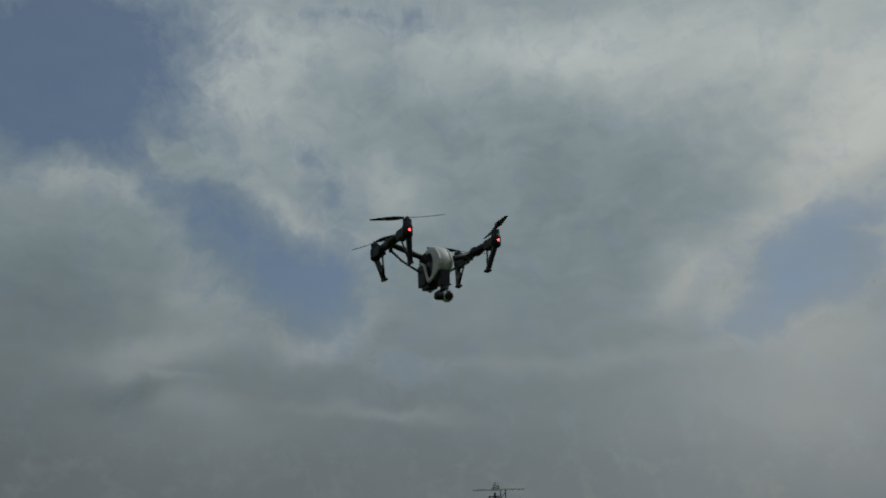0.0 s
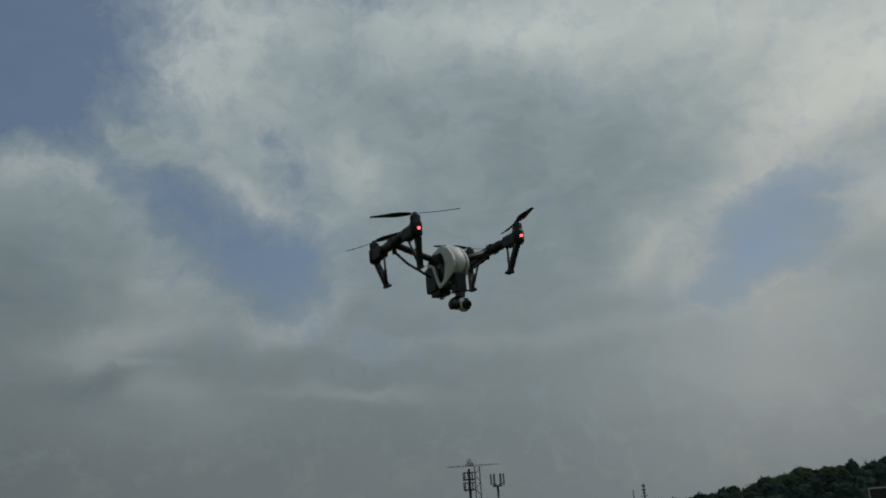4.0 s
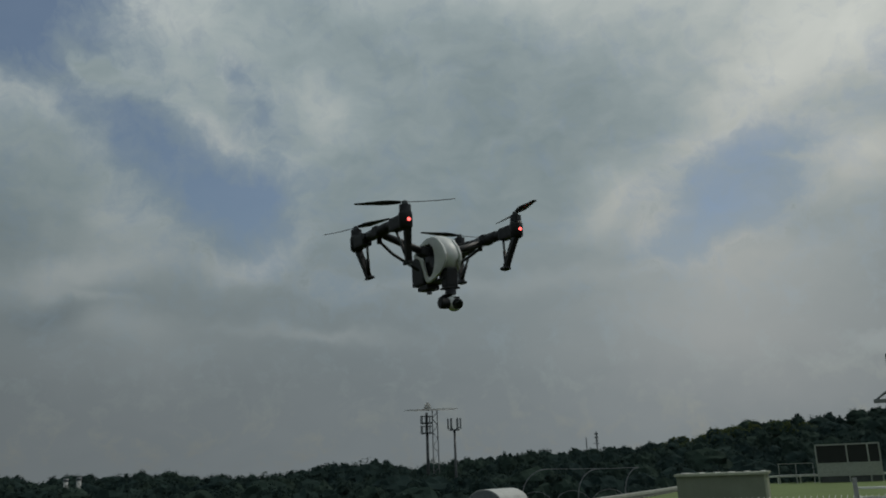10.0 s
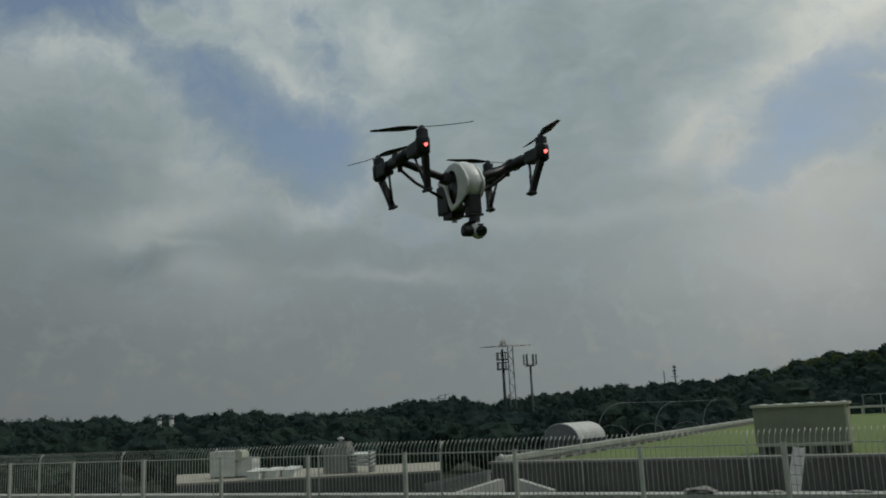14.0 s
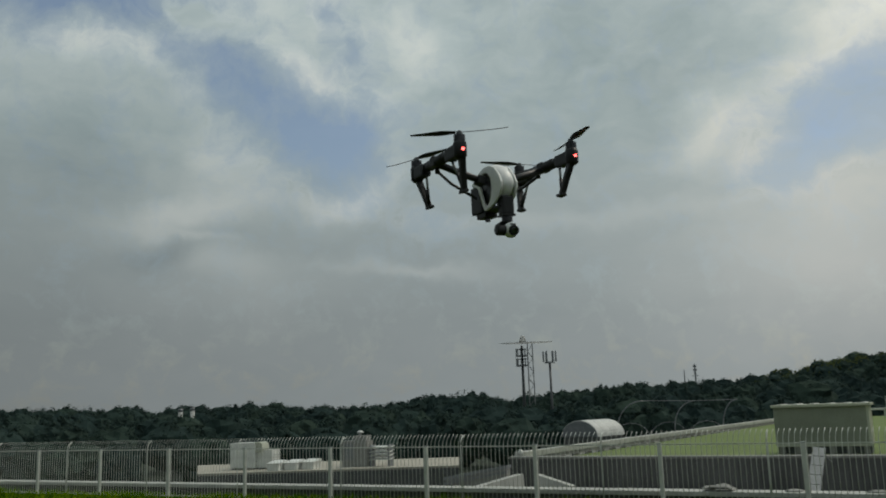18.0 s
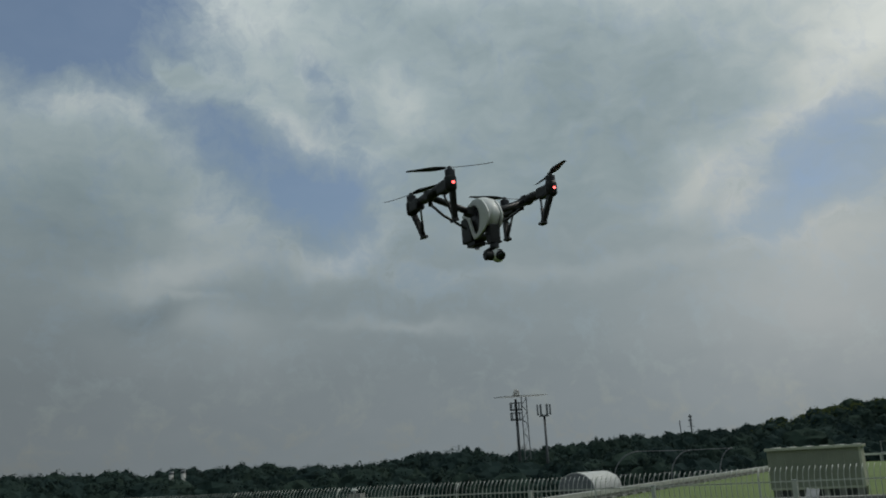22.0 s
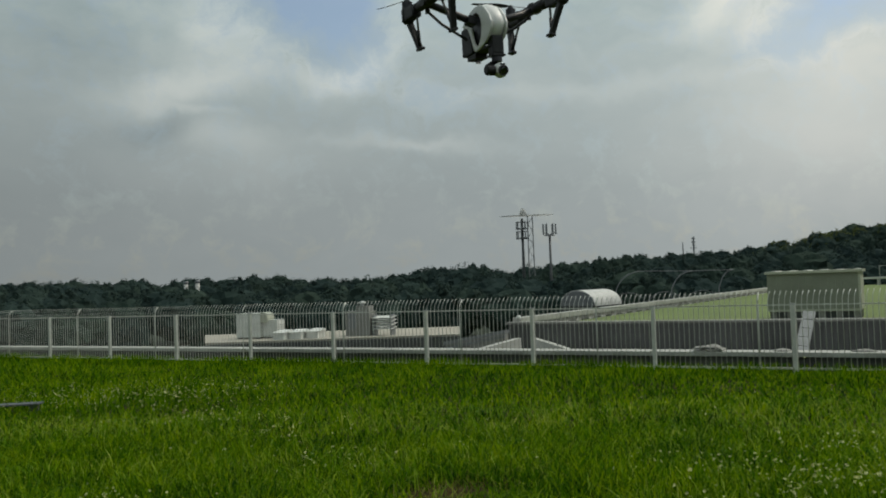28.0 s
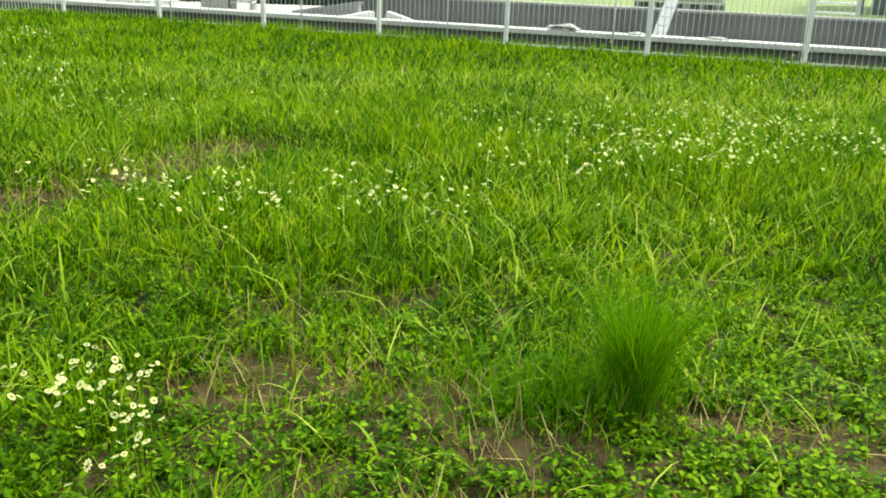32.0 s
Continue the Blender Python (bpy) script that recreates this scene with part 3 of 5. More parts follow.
# ---- the fence: white posts, and bars that bend over at the top ----
def build_fence():
    fence = empty("fence", by_fence(0, 0))
    tagged(fence, "white metal fence with bars bent over at the top", "fence")
    ln, first, last = 2.25, -9, 6
    post = bmesh.new()
    box(post, -0.032, 0.032, -0.13, -0.066, -0.25, 1.00)
    me = None
    for k in range(first, last + 1):
        if me is None:
            p = part("post", post, FENCE_PAINT, fence, "thick white post", bevel=0.006)
            me = p.data
        else:
            p = new("post", me)
            p.parent = fence
            p["label"] = "thick white post"
        p.matrix_basis = pose(k * ln, 0, 0)
    cap = None
    for k in range(first, last + 1):
        if cap is None:
            c = part("post_cap", B(-0.038, 0.038, -0.136, -0.06, 1.00, 1.02), STEEL, fence, bevel=0.004)
            cap = c.data
        else:
            c = new("post_cap", cap)
            c.parent = fence
        c.matrix_basis = pose(k * ln, 0, 0)
    thin = None
    step = 2.75
    for k in range(-8, 6):
        if thin is None:
            t = part("thin_post", Tb([(0, 0, -0.2), (0, 0, 1.00), (0, 0.02, 1.09), (0, 0.06, 1.15), (0, 0.12, 1.19)], 0.014, 6), FENCE_PAINT, fence, smooth=True)
            thin = t.data
        else:
            t = new("thin_post", thin)
            t.parent = fence
        t.matrix_basis = pose(k * step + 1.2, 0, 0)
    for name, z, r in (("bottom_rail", -0.03, 0.018), ("top_rail", 0.99, 0.010)):
        for k in range(first, last):
            part(name, B(k * ln + 0.002, (k + 1) * ln - 0.002, -r, r, z - r, z + r), FENCE_PAINT, fence)
    # bars: bent at the top, leaning back
    def bar_mesh():
        return Tb([(0, -0.03, -0.07), (0, -0.03, 1.00), (0.003, -0.015, 1.08), (0.012, 0.015, 1.15), (0.03, 0.06, 1.215)], 0.0058, 5)
    n = int((last - first) * ln / 0.085)
    one = None
    spare_v, spare_f = [], []
    src = bar_mesh()
    src.verts.ensure_lookup_table()
    bv = np.array([v.co[:] for v in src.verts])
    src_faces = []
    for f in src.faces:
        c = [v.index for v in f.verts]
        src_faces += [(c[0], c[i], c[i + 1]) for i in range(1, len(c) - 1)]
    bf = np.array(src_faces)
    src.free()
    for i in range(n):
        x = first * ln + 0.05 + i * 0.085
        if -7.0 < x < 9.0:
            if one is None:
                o = part("bar", bar_mesh(), FENCE_PAINT, fence, smooth=True)
                one = o.data
            else:
                o = new("bar", one)
                o.parent = fence
            o.matrix_basis = pose(x, 0, 0)
        else:
            spare_f.append(bf + len(bv) * len(spare_v))
            spare_v.append(bv + np.array([x, 0, 0]))
    rest = raw("bar_rest", np.concatenate(spare_v), np.concatenate(spare_f), FENCE_PAINT, fence)
    rest["kind"] = "stuff"


build_fence()


# ---- things on the roofs ----
def shed():
    s = empty("equipment_shed", by_fence(2.45, 11.0, 0.16))
    tagged(s, "grey-green metal equipment shed standing on the lawn", "shed")
    w, dp, lo, hi = 2.36, 1.25, 0.24, 1.26
    part("body", B(0, w, 0, dp, lo, hi), SHED_PAINT, s, bevel=0.008)
    for i in range(13):
        x = 0.05 + i * (w - 0.1) / 12
        part("seam", B(x - 0.010, x + 0.010, -0.012, 0.0, lo + 0.04, hi - 0.02), SHED_PAINT, s)
    # sunlit right end put into the colour: a paler sheet than the left end
    part("end_face", B(w - 0.05, w + 0.012, -0.014, dp, lo, hi), SHED_TRIM, s, "right end face and corner, paler in place of sunlight")
    part("end_face", B(-0.012, 0.04, -0.014, dp, lo, hi), SHED_PAINT, s)
    part("roof", B(-0.06, w + 0.07, -0.08, dp + 0.06, hi, hi + 0.07), SHED_TRIM, s, "pale overhanging roof sheet", bevel=0.01)
    for i in range(6):
        x = 0.12 + i * 0.42
        part("roof_clip", B(x, x + 0.1, -0.07, dp, hi + 0.07, hi + 0.09), WHITE_PAINT, s)
    for i in range(6):
        x = 0.06 + i * 0.42
        part("foot", B(x, x + 0.14, 0.02, dp - 0.02, 0, lo), CONCRETE, s)
    part("base_rail", B(0, w, -0.015, 0.03, lo - 0.03, lo + 0.03), SHED_TRIM, s)
    # dark filler between the feet paints the shade beneath the shed
    part("underside_shade", B(0.02, w - 0.02, 0.1, dp - 0.1, 0.02, lo - 0.01), STEEL_DARK, s)


def air_unit(m, w, d, h, label, front=True):
    a = empty("air_conditioner", m)
    tagged(a, label, "air conditioner", group="units on the flat roof")
    part("casing", B(0, w, 0, d, 0.06, h), WHITE_PAINT, a, bevel=0.015)
    part("foot", B(0.05, 0.15, 0.02, d - 0.02, 0, 0.06), STEEL_GREY, a)
    part("foot", B(w - 0.15, w - 0.05, 0.02, d - 0.02, 0, 0.06), STEEL_GREY, a)
    for i in range(5):
        z = 0.16 + i * (h - 0.28) / 5
        part("louvre", B(w, w + 0.012, 0.06, d - 0.06, z, z + 0.03), STEEL, a)
    part("top_cap", B(-0.01, w + 0.01, -0.01, d + 0.01, h, h + 0.02), WHITE_PAINT, a)
    for i in range(7):
        x = 0.06 + i * (w - 0.12) / 6
        part("seam", B(x - 0.006, x + 0.006, -0.008, 0, 0.1, h - 0.04), WHITE_PAINT, a)
    if front:
        hood = [(h + 0.05, 0.0), (h + 0.05, 0.16), (h - 0.02, 0.27), (h - 0.24, 0.30), (h - 0.42, 0.24), (h - 0.42, 0.0)]
        part("hood", prism([(w - 0.02 + q, z) for z, q in hood], 0.04, d - 0.2, "y"), SHED_TRIM, a, "cream rounded hood", bevel=0.02)


def skylight(m):
    s = empty("skylight", m)
    tagged(s, "white box skylight with a sloping lid on the flat roof", "skylight", group="row of three skylights")
    part("curb", B(0, 0.50, 0, 0.58, 0, 0.38), WHITE_PAINT, s)
    part("lid", prism([(-0.03, 0.38), (0.61, 0.38), (0.61, 0.55), (-0.03, 0.41)], -0.03, 0.53, "x"), WHITE_PAINT, s, "white sloping lid", bevel=0.008)


def far_roof(turn, out, sx, sz):
    """A place on the distant flat roof, by its bearing and distance, for a thing of that scale."""
    a = radians(turn)
    return pose(0.1 + out * math.sin(a), 0.15 + out * math.cos(a), -3.8, 0, 0, EDGE + 12) @ Matrix.Diagonal((sx, 3.0, sz, 1.0))


def vent_stack():
    v = empty("vent_cabinet", far_roof(-10.72, 92, 3.0, 2.43))
    tagged(v, "pale grey roof vent cabinet with a small head", "vent")
    part("cabinet", B(0, 0.9, 0, 0.6, 0, 1.06), CONCRETE, v, bevel=0.01)
    part("head", B(0.42, 0.86, 0.05, 0.5, 1.06, 1.27), CONCRETE, v, bevel=0.01)
    part("pipe", Tb([(0.55, 0.3, 1.25), (0.55, 0.3, 1.37)], 0.05), STEEL, v, smooth=True)
    part("cowl", Tb([(0.55, 0.3, 1.37), (0.55, 0.3, 1.41), (0.55, 0.3, 1.48)], [0.12, 0.13, 0.03]), WHITE_PAINT, v, "white cowl", smooth=True)
    part("door", B(0.1, 0.4, -0.012, 0, 0.3, 0.96), STEEL_GREY, v)
    t = empty("louvre_stack", far_roof(-8.97, 91, 6.0, 2.0))
    tagged(t, "upright frame of white louvre slats", "vent")
    part("side", B(0, 0.03, 0, 0.4, 0, 1.06), STEEL_GREY, t)
    part("side", B(0.32, 0.35, 0, 0.4, 0, 1.06), STEEL_GREY, t)
    for i in range(4):
        z = 0.32 + i * 0.19
        part("slat", prism([(-0.06, z), (0.40, z + 0.09), (0.40, z + 0.11), (-0.06, z + 0.02)], 0.0, 0.38, "x"), WHITE_PAINT, t)


def step_ramp():
    r = empty("step_ladder", by_fence(3.78, 4.45, -0.45))
    tagged(r, "grey metal roof ladder with broad treads leaning on the wall", "ladder")
    tilt = Matrix.Rotation(radians(5), 4, "Y") @ Matrix.Rotation(radians(34), 4, "X")
    for x in (0.06, 0.29):
        part("stringer", B(x, x + 0.03, 0, 1.9, -0.03, 0.03, m=tilt), TREAD, r)
    for i in range(6):
        part("tread", B(0.08, 0.30, 0.04 + i * 0.31, 0.33 + i * 0.31, 0.0, 0.034, m=tilt), TREAD, r)
    for x in (0.14, 0.36):
        part("strut", Tb([(x + 0.015, 1.5, 0.92), (x + 0.015, 2.75, 0.66)], 0.012, 6), TREAD, r)


def folded_sheet():
    bm = bmesh.new()
    bmesh.ops.create_grid(bm, x_segments=14, y_segments=8, size=0.5)
    for v in bm.verts:
        v.co.x *= 0.5
        v.co.y *= 0.4
        v.co.z = 0.07 - abs(v.co.x) * 0.12 + 0.05 * noise.noise(v.co * 6)
    bmesh.ops.solidify(bm, geom=bm.faces[:], thickness=0.02)
    bmesh.ops.transform(bm, matrix=by_fence(3.0, 0.68, 0.20), verts=bm.verts)
    tagged(obj("folded_sheet", bm, CONCRETE, smooth=True), "crumpled pale sheet lying on the parapet", "sheet")


def black_screen():
    s = empty("panel_stand", by_fence(6.0, 53.3, 0.30))
    tagged(s, "framed stand of black panels at the lawn's far edge", "panel stand")
    for i, (x0, x1) in enumerate(((0.08, 1.98), (2.06, 3.3), (3.42, 4.05))):
        part("panel", B(x0, x1, 0, 0.06, 1.18, 2.36), PANEL_BLACK, s, "black panel")
    for x in (0.0, 1.98, 3.32, 4.05):
        part("upright", B(x, x + 0.09, -0.03, 0.09, -0.2, 2.38), STEEL, s)
    part("head_rail", B(0, 4.14, -0.03, 0.09, 2.36, 2.45), STEEL, s)
    part("foot_rail", B(0, 4.14, -0.03, 0.09, 1.08, 1.18), STEEL, s)
    part("plinth", B(0.09, 4.05, 0.0, 0.5, 0.27, 1.08), STEEL, s, "pale blue-grey plinth", bevel=0.01)
    # the shadow gap below the plinth, drawn as a dark recessed block
    part("base", B(0.15, 4.0, 0.06, 0.45, -0.2, 0.27), STEEL_DARK, s, "dark block in place of the shadow gap under the plinth")
    d = empty("metal_platform", by_fence(3.4, 53.2, 0.30))
    tagged(d, "low grey metal platform with a rail", "platform")
    part("deck", B(0, 2.4, 0, 1.0, 0.4, 0.46), STEEL, d)
    for x, y in itertools.product((0.05, 1.2, 2.35), (0.05, 0.95)):
        part("leg", B(x - 0.03, x + 0.03, y - 0.03, y + 0.03, -0.2, 0.4), STEEL, d)
    for x in (0.05, 1.2, 2.35):
        part("rail_post", B(x - 0.02, x + 0.02, 0.93, 0.97, 0.46, 1.2), STEEL, d)
    part("rail", B(0, 2.4, 0.93, 0.97, 1.2, 1.24), STEEL, d)


def penthouse():
    """The corner of a taller building at the right, with its overhanging fascia and a bracket."""
    p = empty("penthouse", pose(14.95, 27.0, 0, 0, 0, -29))
    tagged(p, "dark grey stair tower with an overhanging roof edge", "building")
    part("wall", B(0.12, 12, 0, 9, 0.05, 4.5), BUILDING_GREY, p)
    part("fascia", B(-0.05, 12.3, -0.1, 9.3, 4.05, 4.80), BUILDING_GREY, p, "deep roof fascia", bevel=0.02)
    part("roof_edge", B(-0.09, 12.34, -0.14, 9.34, 4.80, 4.87), STEEL_GREY, p)
    part("arm", B(-0.62, 0.12, 0.3, 0.42, 3.40, 3.52), STEEL_GREY, p)
    part("brace", Tb([(-0.55, 0.36, 3.50), (0.12, 0.36, 3.98)], 0.035, 8), STEEL_GREY, p)
    part("lower_arm", B(-0.08, 0.12, 0.3, 0.4, 3.18, 3.28), STEEL_GREY, p)
    for i in range(11):
        part("cladding_seam", B(0.7 + i, 0.73 + i, -0.012, 0, 0.3, 4.05), STEEL_DARK, p)


def sign_post():
    p = empty("sign_post", pose(14.55, 26.6, 0.16, 0, 0, -29))
    tagged(p, "dark post with a small white plate beside the tower", "sign post")
    part("post", B(-0.04, 0.04, -0.04, 0.04, 0.0, 1.66), STEEL_DARK, p, bevel=0.006)
    part("foot", B(-0.12, 0.12, -0.12, 0.12, 0.0, 0.02), STEEL_DARK, p)
    part("switch_box", B(-0.14, 0.14, -0.14, -0.04, 0.85, 1.25), STEEL_DARK, p, "dark metal box", bevel=0.01)
    part("plate", B(-0.22, 0.22, -0.06, -0.04, 1.44, 1.66), WHITE_PAINT, p, "white plate", bevel=0.004)


def rack():
    r = empty("storage_rack", by_fence(6.85, 8.5, 0.30))
    tagged(r, "grey metal rack with slatted shelves beside the tower", "rack")
    for x in (0, 1.0):
        part("upright", B(x, x + 0.1, 0, 0.1, -0.2, 1.0), STEEL, r)
    for i in range(4):
        part("shelf", B(0.1, 1.0, 0, 0.35, 0.08 + i * 0.22, 0.12 + i * 0.22), WHITE_PAINT, r)


def vault():
    v = empty("barrel_vault_hall", pose(5.5, 70, -9.25, 0, 0, -38))
    tagged(v, "low hall with a white barrel-vault roof", "building")
    part("wall", B(-1.5, 1.5, 0, 4, 0, 8.45), WALL_DARK, v)
    arc = [(1.6 * math.cos(a), 8.45 + 1.18 * math.sin(a)) for a in [math.pi * k / 16 for k in range(17)]]
    part("gable", prism(arc, -0.02, 0.20, "y"), STEEL_GREY, v, "grey gable end")
    n = 4
    for i in range(n):
        ring = arc + [(x * 1.03, 8.45 + (z - 8.45) * 1.06) for x, z in arc[::-1]]
        part("roof_sheet", prism(ring, i + 0.01, i + 0.99, "y"), VAULT_WHITE, v, smooth=False)


def hoops():
    h = empty("hoop_frame", pose(0.1, 75, -0.25))
    tagged(h, "bare frame of pale steel hoops on a distant roof", "frame")
    for x0, x1, zb, zt in ((9.0, 11.2, 0.45, 2.05), (13.65, 15.4, 0.3, 1.9), (17.6, 18.85, 0.3, 1.9)):
        pts = []
        for k in range(13):
            a = math.pi / 2 * k / 12
            pts.append((x1 - (x1 - x0) * math.cos(a), 0, zb - 0.6 + (zt - zb + 0.6) * math.sin(a)))
        part("hoop", Tb([(x0, 0, -2.5)] + pts, 0.045, 6), STEEL_GREY, h, smooth=True)
    part("ridge_pipe", Tb([(11.2, 0, 2.05), (15.4, 0, 1.92), (18.9, 0, 1.9)], 0.03, 6), STEEL_GREY, h)
    for i in range(3):
        x = 10.4 + i * 3.2
        pts = [(x + 1.6 * math.cos(math.pi - math.pi * k / 10), 2.5, -1.2 + 1.4 * math.sin(math.pi * k / 10)) for k in range(11)]
        part("low_hoop", Tb(pts, 0.025, 6), STEEL_GREY, h)
    part("deck", B(6, 22, -3, 12, -9, -1.3), WALL_DARK, h)


def hatch_plate():
    h = empty("metal_plate", pose(-7.0, 12.0, -0.10, 0, 0, 12))
    tagged(h, "flat dark metal plate on low blocks in the grass", "plate")
    part("plate", B(-0.4, 0.34, -0.12, 0.12, 0.13, 0.155), STEEL_DARK, h, bevel=0.005)
    for x in (-0.3, 0.25):
        part("block", B(x - 0.06, x + 0.06, -0.06, 0.06, -0.06, 0.13), STEEL_DARK, h)


def roof_fittings():
    d = empty("ramp_parapet", by_fence(-5.48, 6.4, -0.45))
    tagged(d, "sloping grey concrete parapet with a metal coping", "parapet")
    part("wall", prism([(0.03, 0.0), (1.86, 0.0), (1.86, 0.56), (0.03, 0.24)], 0.02, 0.26, "y"), CONCRETE, d)
    part("coping", prism([(0.0, 0.24), (1.88, 0.56), (1.88, 0.65), (0.0, 0.33)], -0.02, 0.30, "y"), STEEL_GREY, d, "grey metal coping")
    part("side_rail", prism([(0.0, 0.12), (1.88, 0.45), (1.88, 0.51), (0.0, 0.18)], -0.03, 0.02, "y"), STEEL_GREY, d)
    for k, (along, wide) in enumerate(((4.2, 0.15), (5.45, 0.19))):
        bm = bmesh.new()
        bmesh.ops.create_uvsphere(bm, u_segments=14, v_segments=8, radius=1.0)
        for v in bm.verts:
            v.co.x *= wide * (1 + 0.25 * noise.noise(v.co * 2 + Vector((k, 0, 0))))
            v.co.y *= 0.11
            v.co.z = max(v.co.z, -0.3) * 0.03 * (1 + 0.5 * noise.noise(v.co * 5))
        bmesh.ops.transform(bm, matrix=by_fence(along, 0.68, 0.198), verts=bm.verts)
        tagged(obj("cover_sheet", bm, CONCRETE, smooth=True), "small crumpled whitish cover lying on the parapet", "sheet", group="covers on the parapet")
    w = empty("roof_lamp", by_fence(-3.6, 7.35, 0.33))
    tagged(w, "small round white lamp on the wall corner", "lamp")
    part("stem", Tb([(0, 0, 0.02), (0, 0, 0.1)], 0.02, 8), STEEL, w)
    bm = bmesh.new()
    bmesh.ops.create_uvsphere(bm, u_segments=12, v_segments=8, radius=0.07)
    bmesh.ops.transform(bm, matrix=Matrix.Translation((0, 0, 0.15)), verts=bm.verts)
    part("globe", bm, WHITE_PAINT, w, "white globe", smooth=True)


roof_fittings()
hatch_plate()
shed()
air_unit(far_roof(-17.65, 95.8, 3.0, 2.2), 0.95, 0.75, 1.20, "tall white air-conditioning unit on the flat roof")
air_unit(far_roof(-16.0, 94.8, 3.0, 2.2), 0.58, 0.55, 0.86, "small white air-conditioning unit beside a taller one", front=False)
for turn in (-15.4, -14.33, -13.26):
    skylight(far_roof(turn, 91, 2.6, 1.75))
vent_stack()
step_ramp()
folded_sheet()
black_screen()
penthouse()
sign_post()
rack()
vault()
hoops()


# ---- masts ----
def antenna_panel(parent, x, y, z, h, w=0.28):
    part("antenna_panel", B(x - w / 2, x + w / 2, y - 0.08, y + 0.08, z, z + h), STEEL_GREY, parent, bevel=0.02)


def mast_a():
    m = empty("telecom_mast", pose(4.0, 205, -9.1))
    tagged(m, "dark steel telecom pole with two tiers of antenna panels", "mast")
    part("pole", Tb([(0, 0, 0), (0, 0, 14), (0, 0, 24.6)], [0.42, 0.34, 0.26], 12), STEEL_DARK, m, smooth=True)
    for z in (19.85, 22.1):
        part("platform", Tb([(0, 0, z), (0, 0, z + 0.25)], 1.25, 14), STEEL_DARK, m)
        part("ring", Tb([(0, 0, z + 1.6), (0, 0, z + 1.7)], 1.3, 14), STEEL_DARK, m)
        for k in range(9):
            a = k * math.tau / 9 + 0.3
            antenna_panel(m, 1.35 * math.cos(a), 1.35 * math.sin(a), z - 0.1, 1.9, 0.24)
    b = empty("lattice_mast", pose(5.9, 206, -9.1))
    tagged(b, "pale lattice mast with a broad disc and dome on top", "mast")
    for x, y in itertools.product((-0.55, 0.55), (-0.55, 0.55)):
        part("leg", Tb([(x * 1.3, y * 1.3, 0), (x, y, 25.2)], 0.10, 6), LATTICE, b)
    for i in range(16):
        z = i * 1.55
        for y in (-0.6, 0.6):
            s = 1 if i % 2 else -1
            part("brace", Tb([(-0.6 * s, y, z), (0.6 * s, y, z + 1.55)], 0.06, 5), LATTICE, b)
    bm = Tb([(0, 0, 25.30), (0, 0, 25.33), (0, 0, 25.40), (0, 0, 25.5)], [6.2, 6.35, 3.0, 0.9], 40)
    bmesh.ops.transform(bm, matrix=Matrix.Translation((-0.8, 0, 0)) @ Matrix.Diagonal((1, 0.42, 1, 1)), verts=bm.verts)
    part("disc", bm, DISC, b, "broad thin pale canopy", smooth=True)
    part("dome", Tb([(-1.6, 0, 25.4), (-1.6, 0, 26.2), (-1.6, 0, 27.0)], [0.9, 0.75, 0.3], 14), DISC, b, "pale dome", smooth=True)


def mast_b():
    m = empty("telecom_mast", pose(10.05, 200, -9.2))
    tagged(m, "slim grey telecom pole with a crown of pale panels", "mast")
    part("pole", Tb([(0, 0, 0), (0, 0, 20.3)], [0.34, 0.24], 10), STEEL_DARK, m, smooth=True)
    part("platform", Tb([(0, 0, 20.2), (0, 0, 20.4)], 1.2, 14), STEEL_GREY, m)
    for k in range(6):
        a = k * math.tau / 6
        part("arm", Tb([(0, 0, 20.3), (1.35 * math.cos(a), 1.35 * math.sin(a), 20.9)], 0.07, 5), STEEL_GREY, m)
        antenna_panel(m, 1.4 * math.cos(a), 1.4 * math.sin(a), 20.5, 2.4, 0.35)


def mast_c():
    m = empty("pylon", pose(84.2, 400, -5))
    tagged(m, "far thin steel pylon on the ridge", "pylon")
    part("pole", Tb([(0, 0, 0), (0, 0, 22.6)], [0.55, 0.28], 8), STEEL_GREY, m)
    for z, r in ((21.2, 0.8), (19.6, 0.9), (18.2, 0.6)):
        part("head", B(-r, r * 0.8, -0.4, 0.4, z, z + 0.8), STEEL_GREY, m, bevel=0.1)
    part("crossarm", B(-1.6, 1.4, -0.1, 0.1, 17.2, 17.5), STEEL_GREY, m)
    m = empty("pylon", pose(79.4, 400, -5))
    tagged(m, "far thin antenna rod on the ridge", "pylon")
    part("pole", Tb([(0, 0, 0), (0, 0, 20.2)], [0.4, 0.2], 6), STEEL_GREY, m)
    part("crossarm", B(-2.0, 2.0, -0.15, 0.15, 14.2, 14.7), STEEL_GREY, m)


def stacks():
    for x, h in ((-83.3, 12.2), (-80.2, 12.4)):
        m = empty("white_stack", pose(x, 222, -9))
        tagged(m, "far white round chimney behind the trees", "chimney", group="pair of far chimneys")
        part("shaft", Tb([(0, 0, 0), (0, 0, h)], [0.6, 0.55], 14), CHIMNEY, m, smooth=True)
        part("rim", Tb([(0, 0, h), (0, 0, h + 0.7)], [0.62, 0.62], 14), STEEL_GREY, m, smooth=True)


mast_a()
mast_b()
mast_c()
stacks()


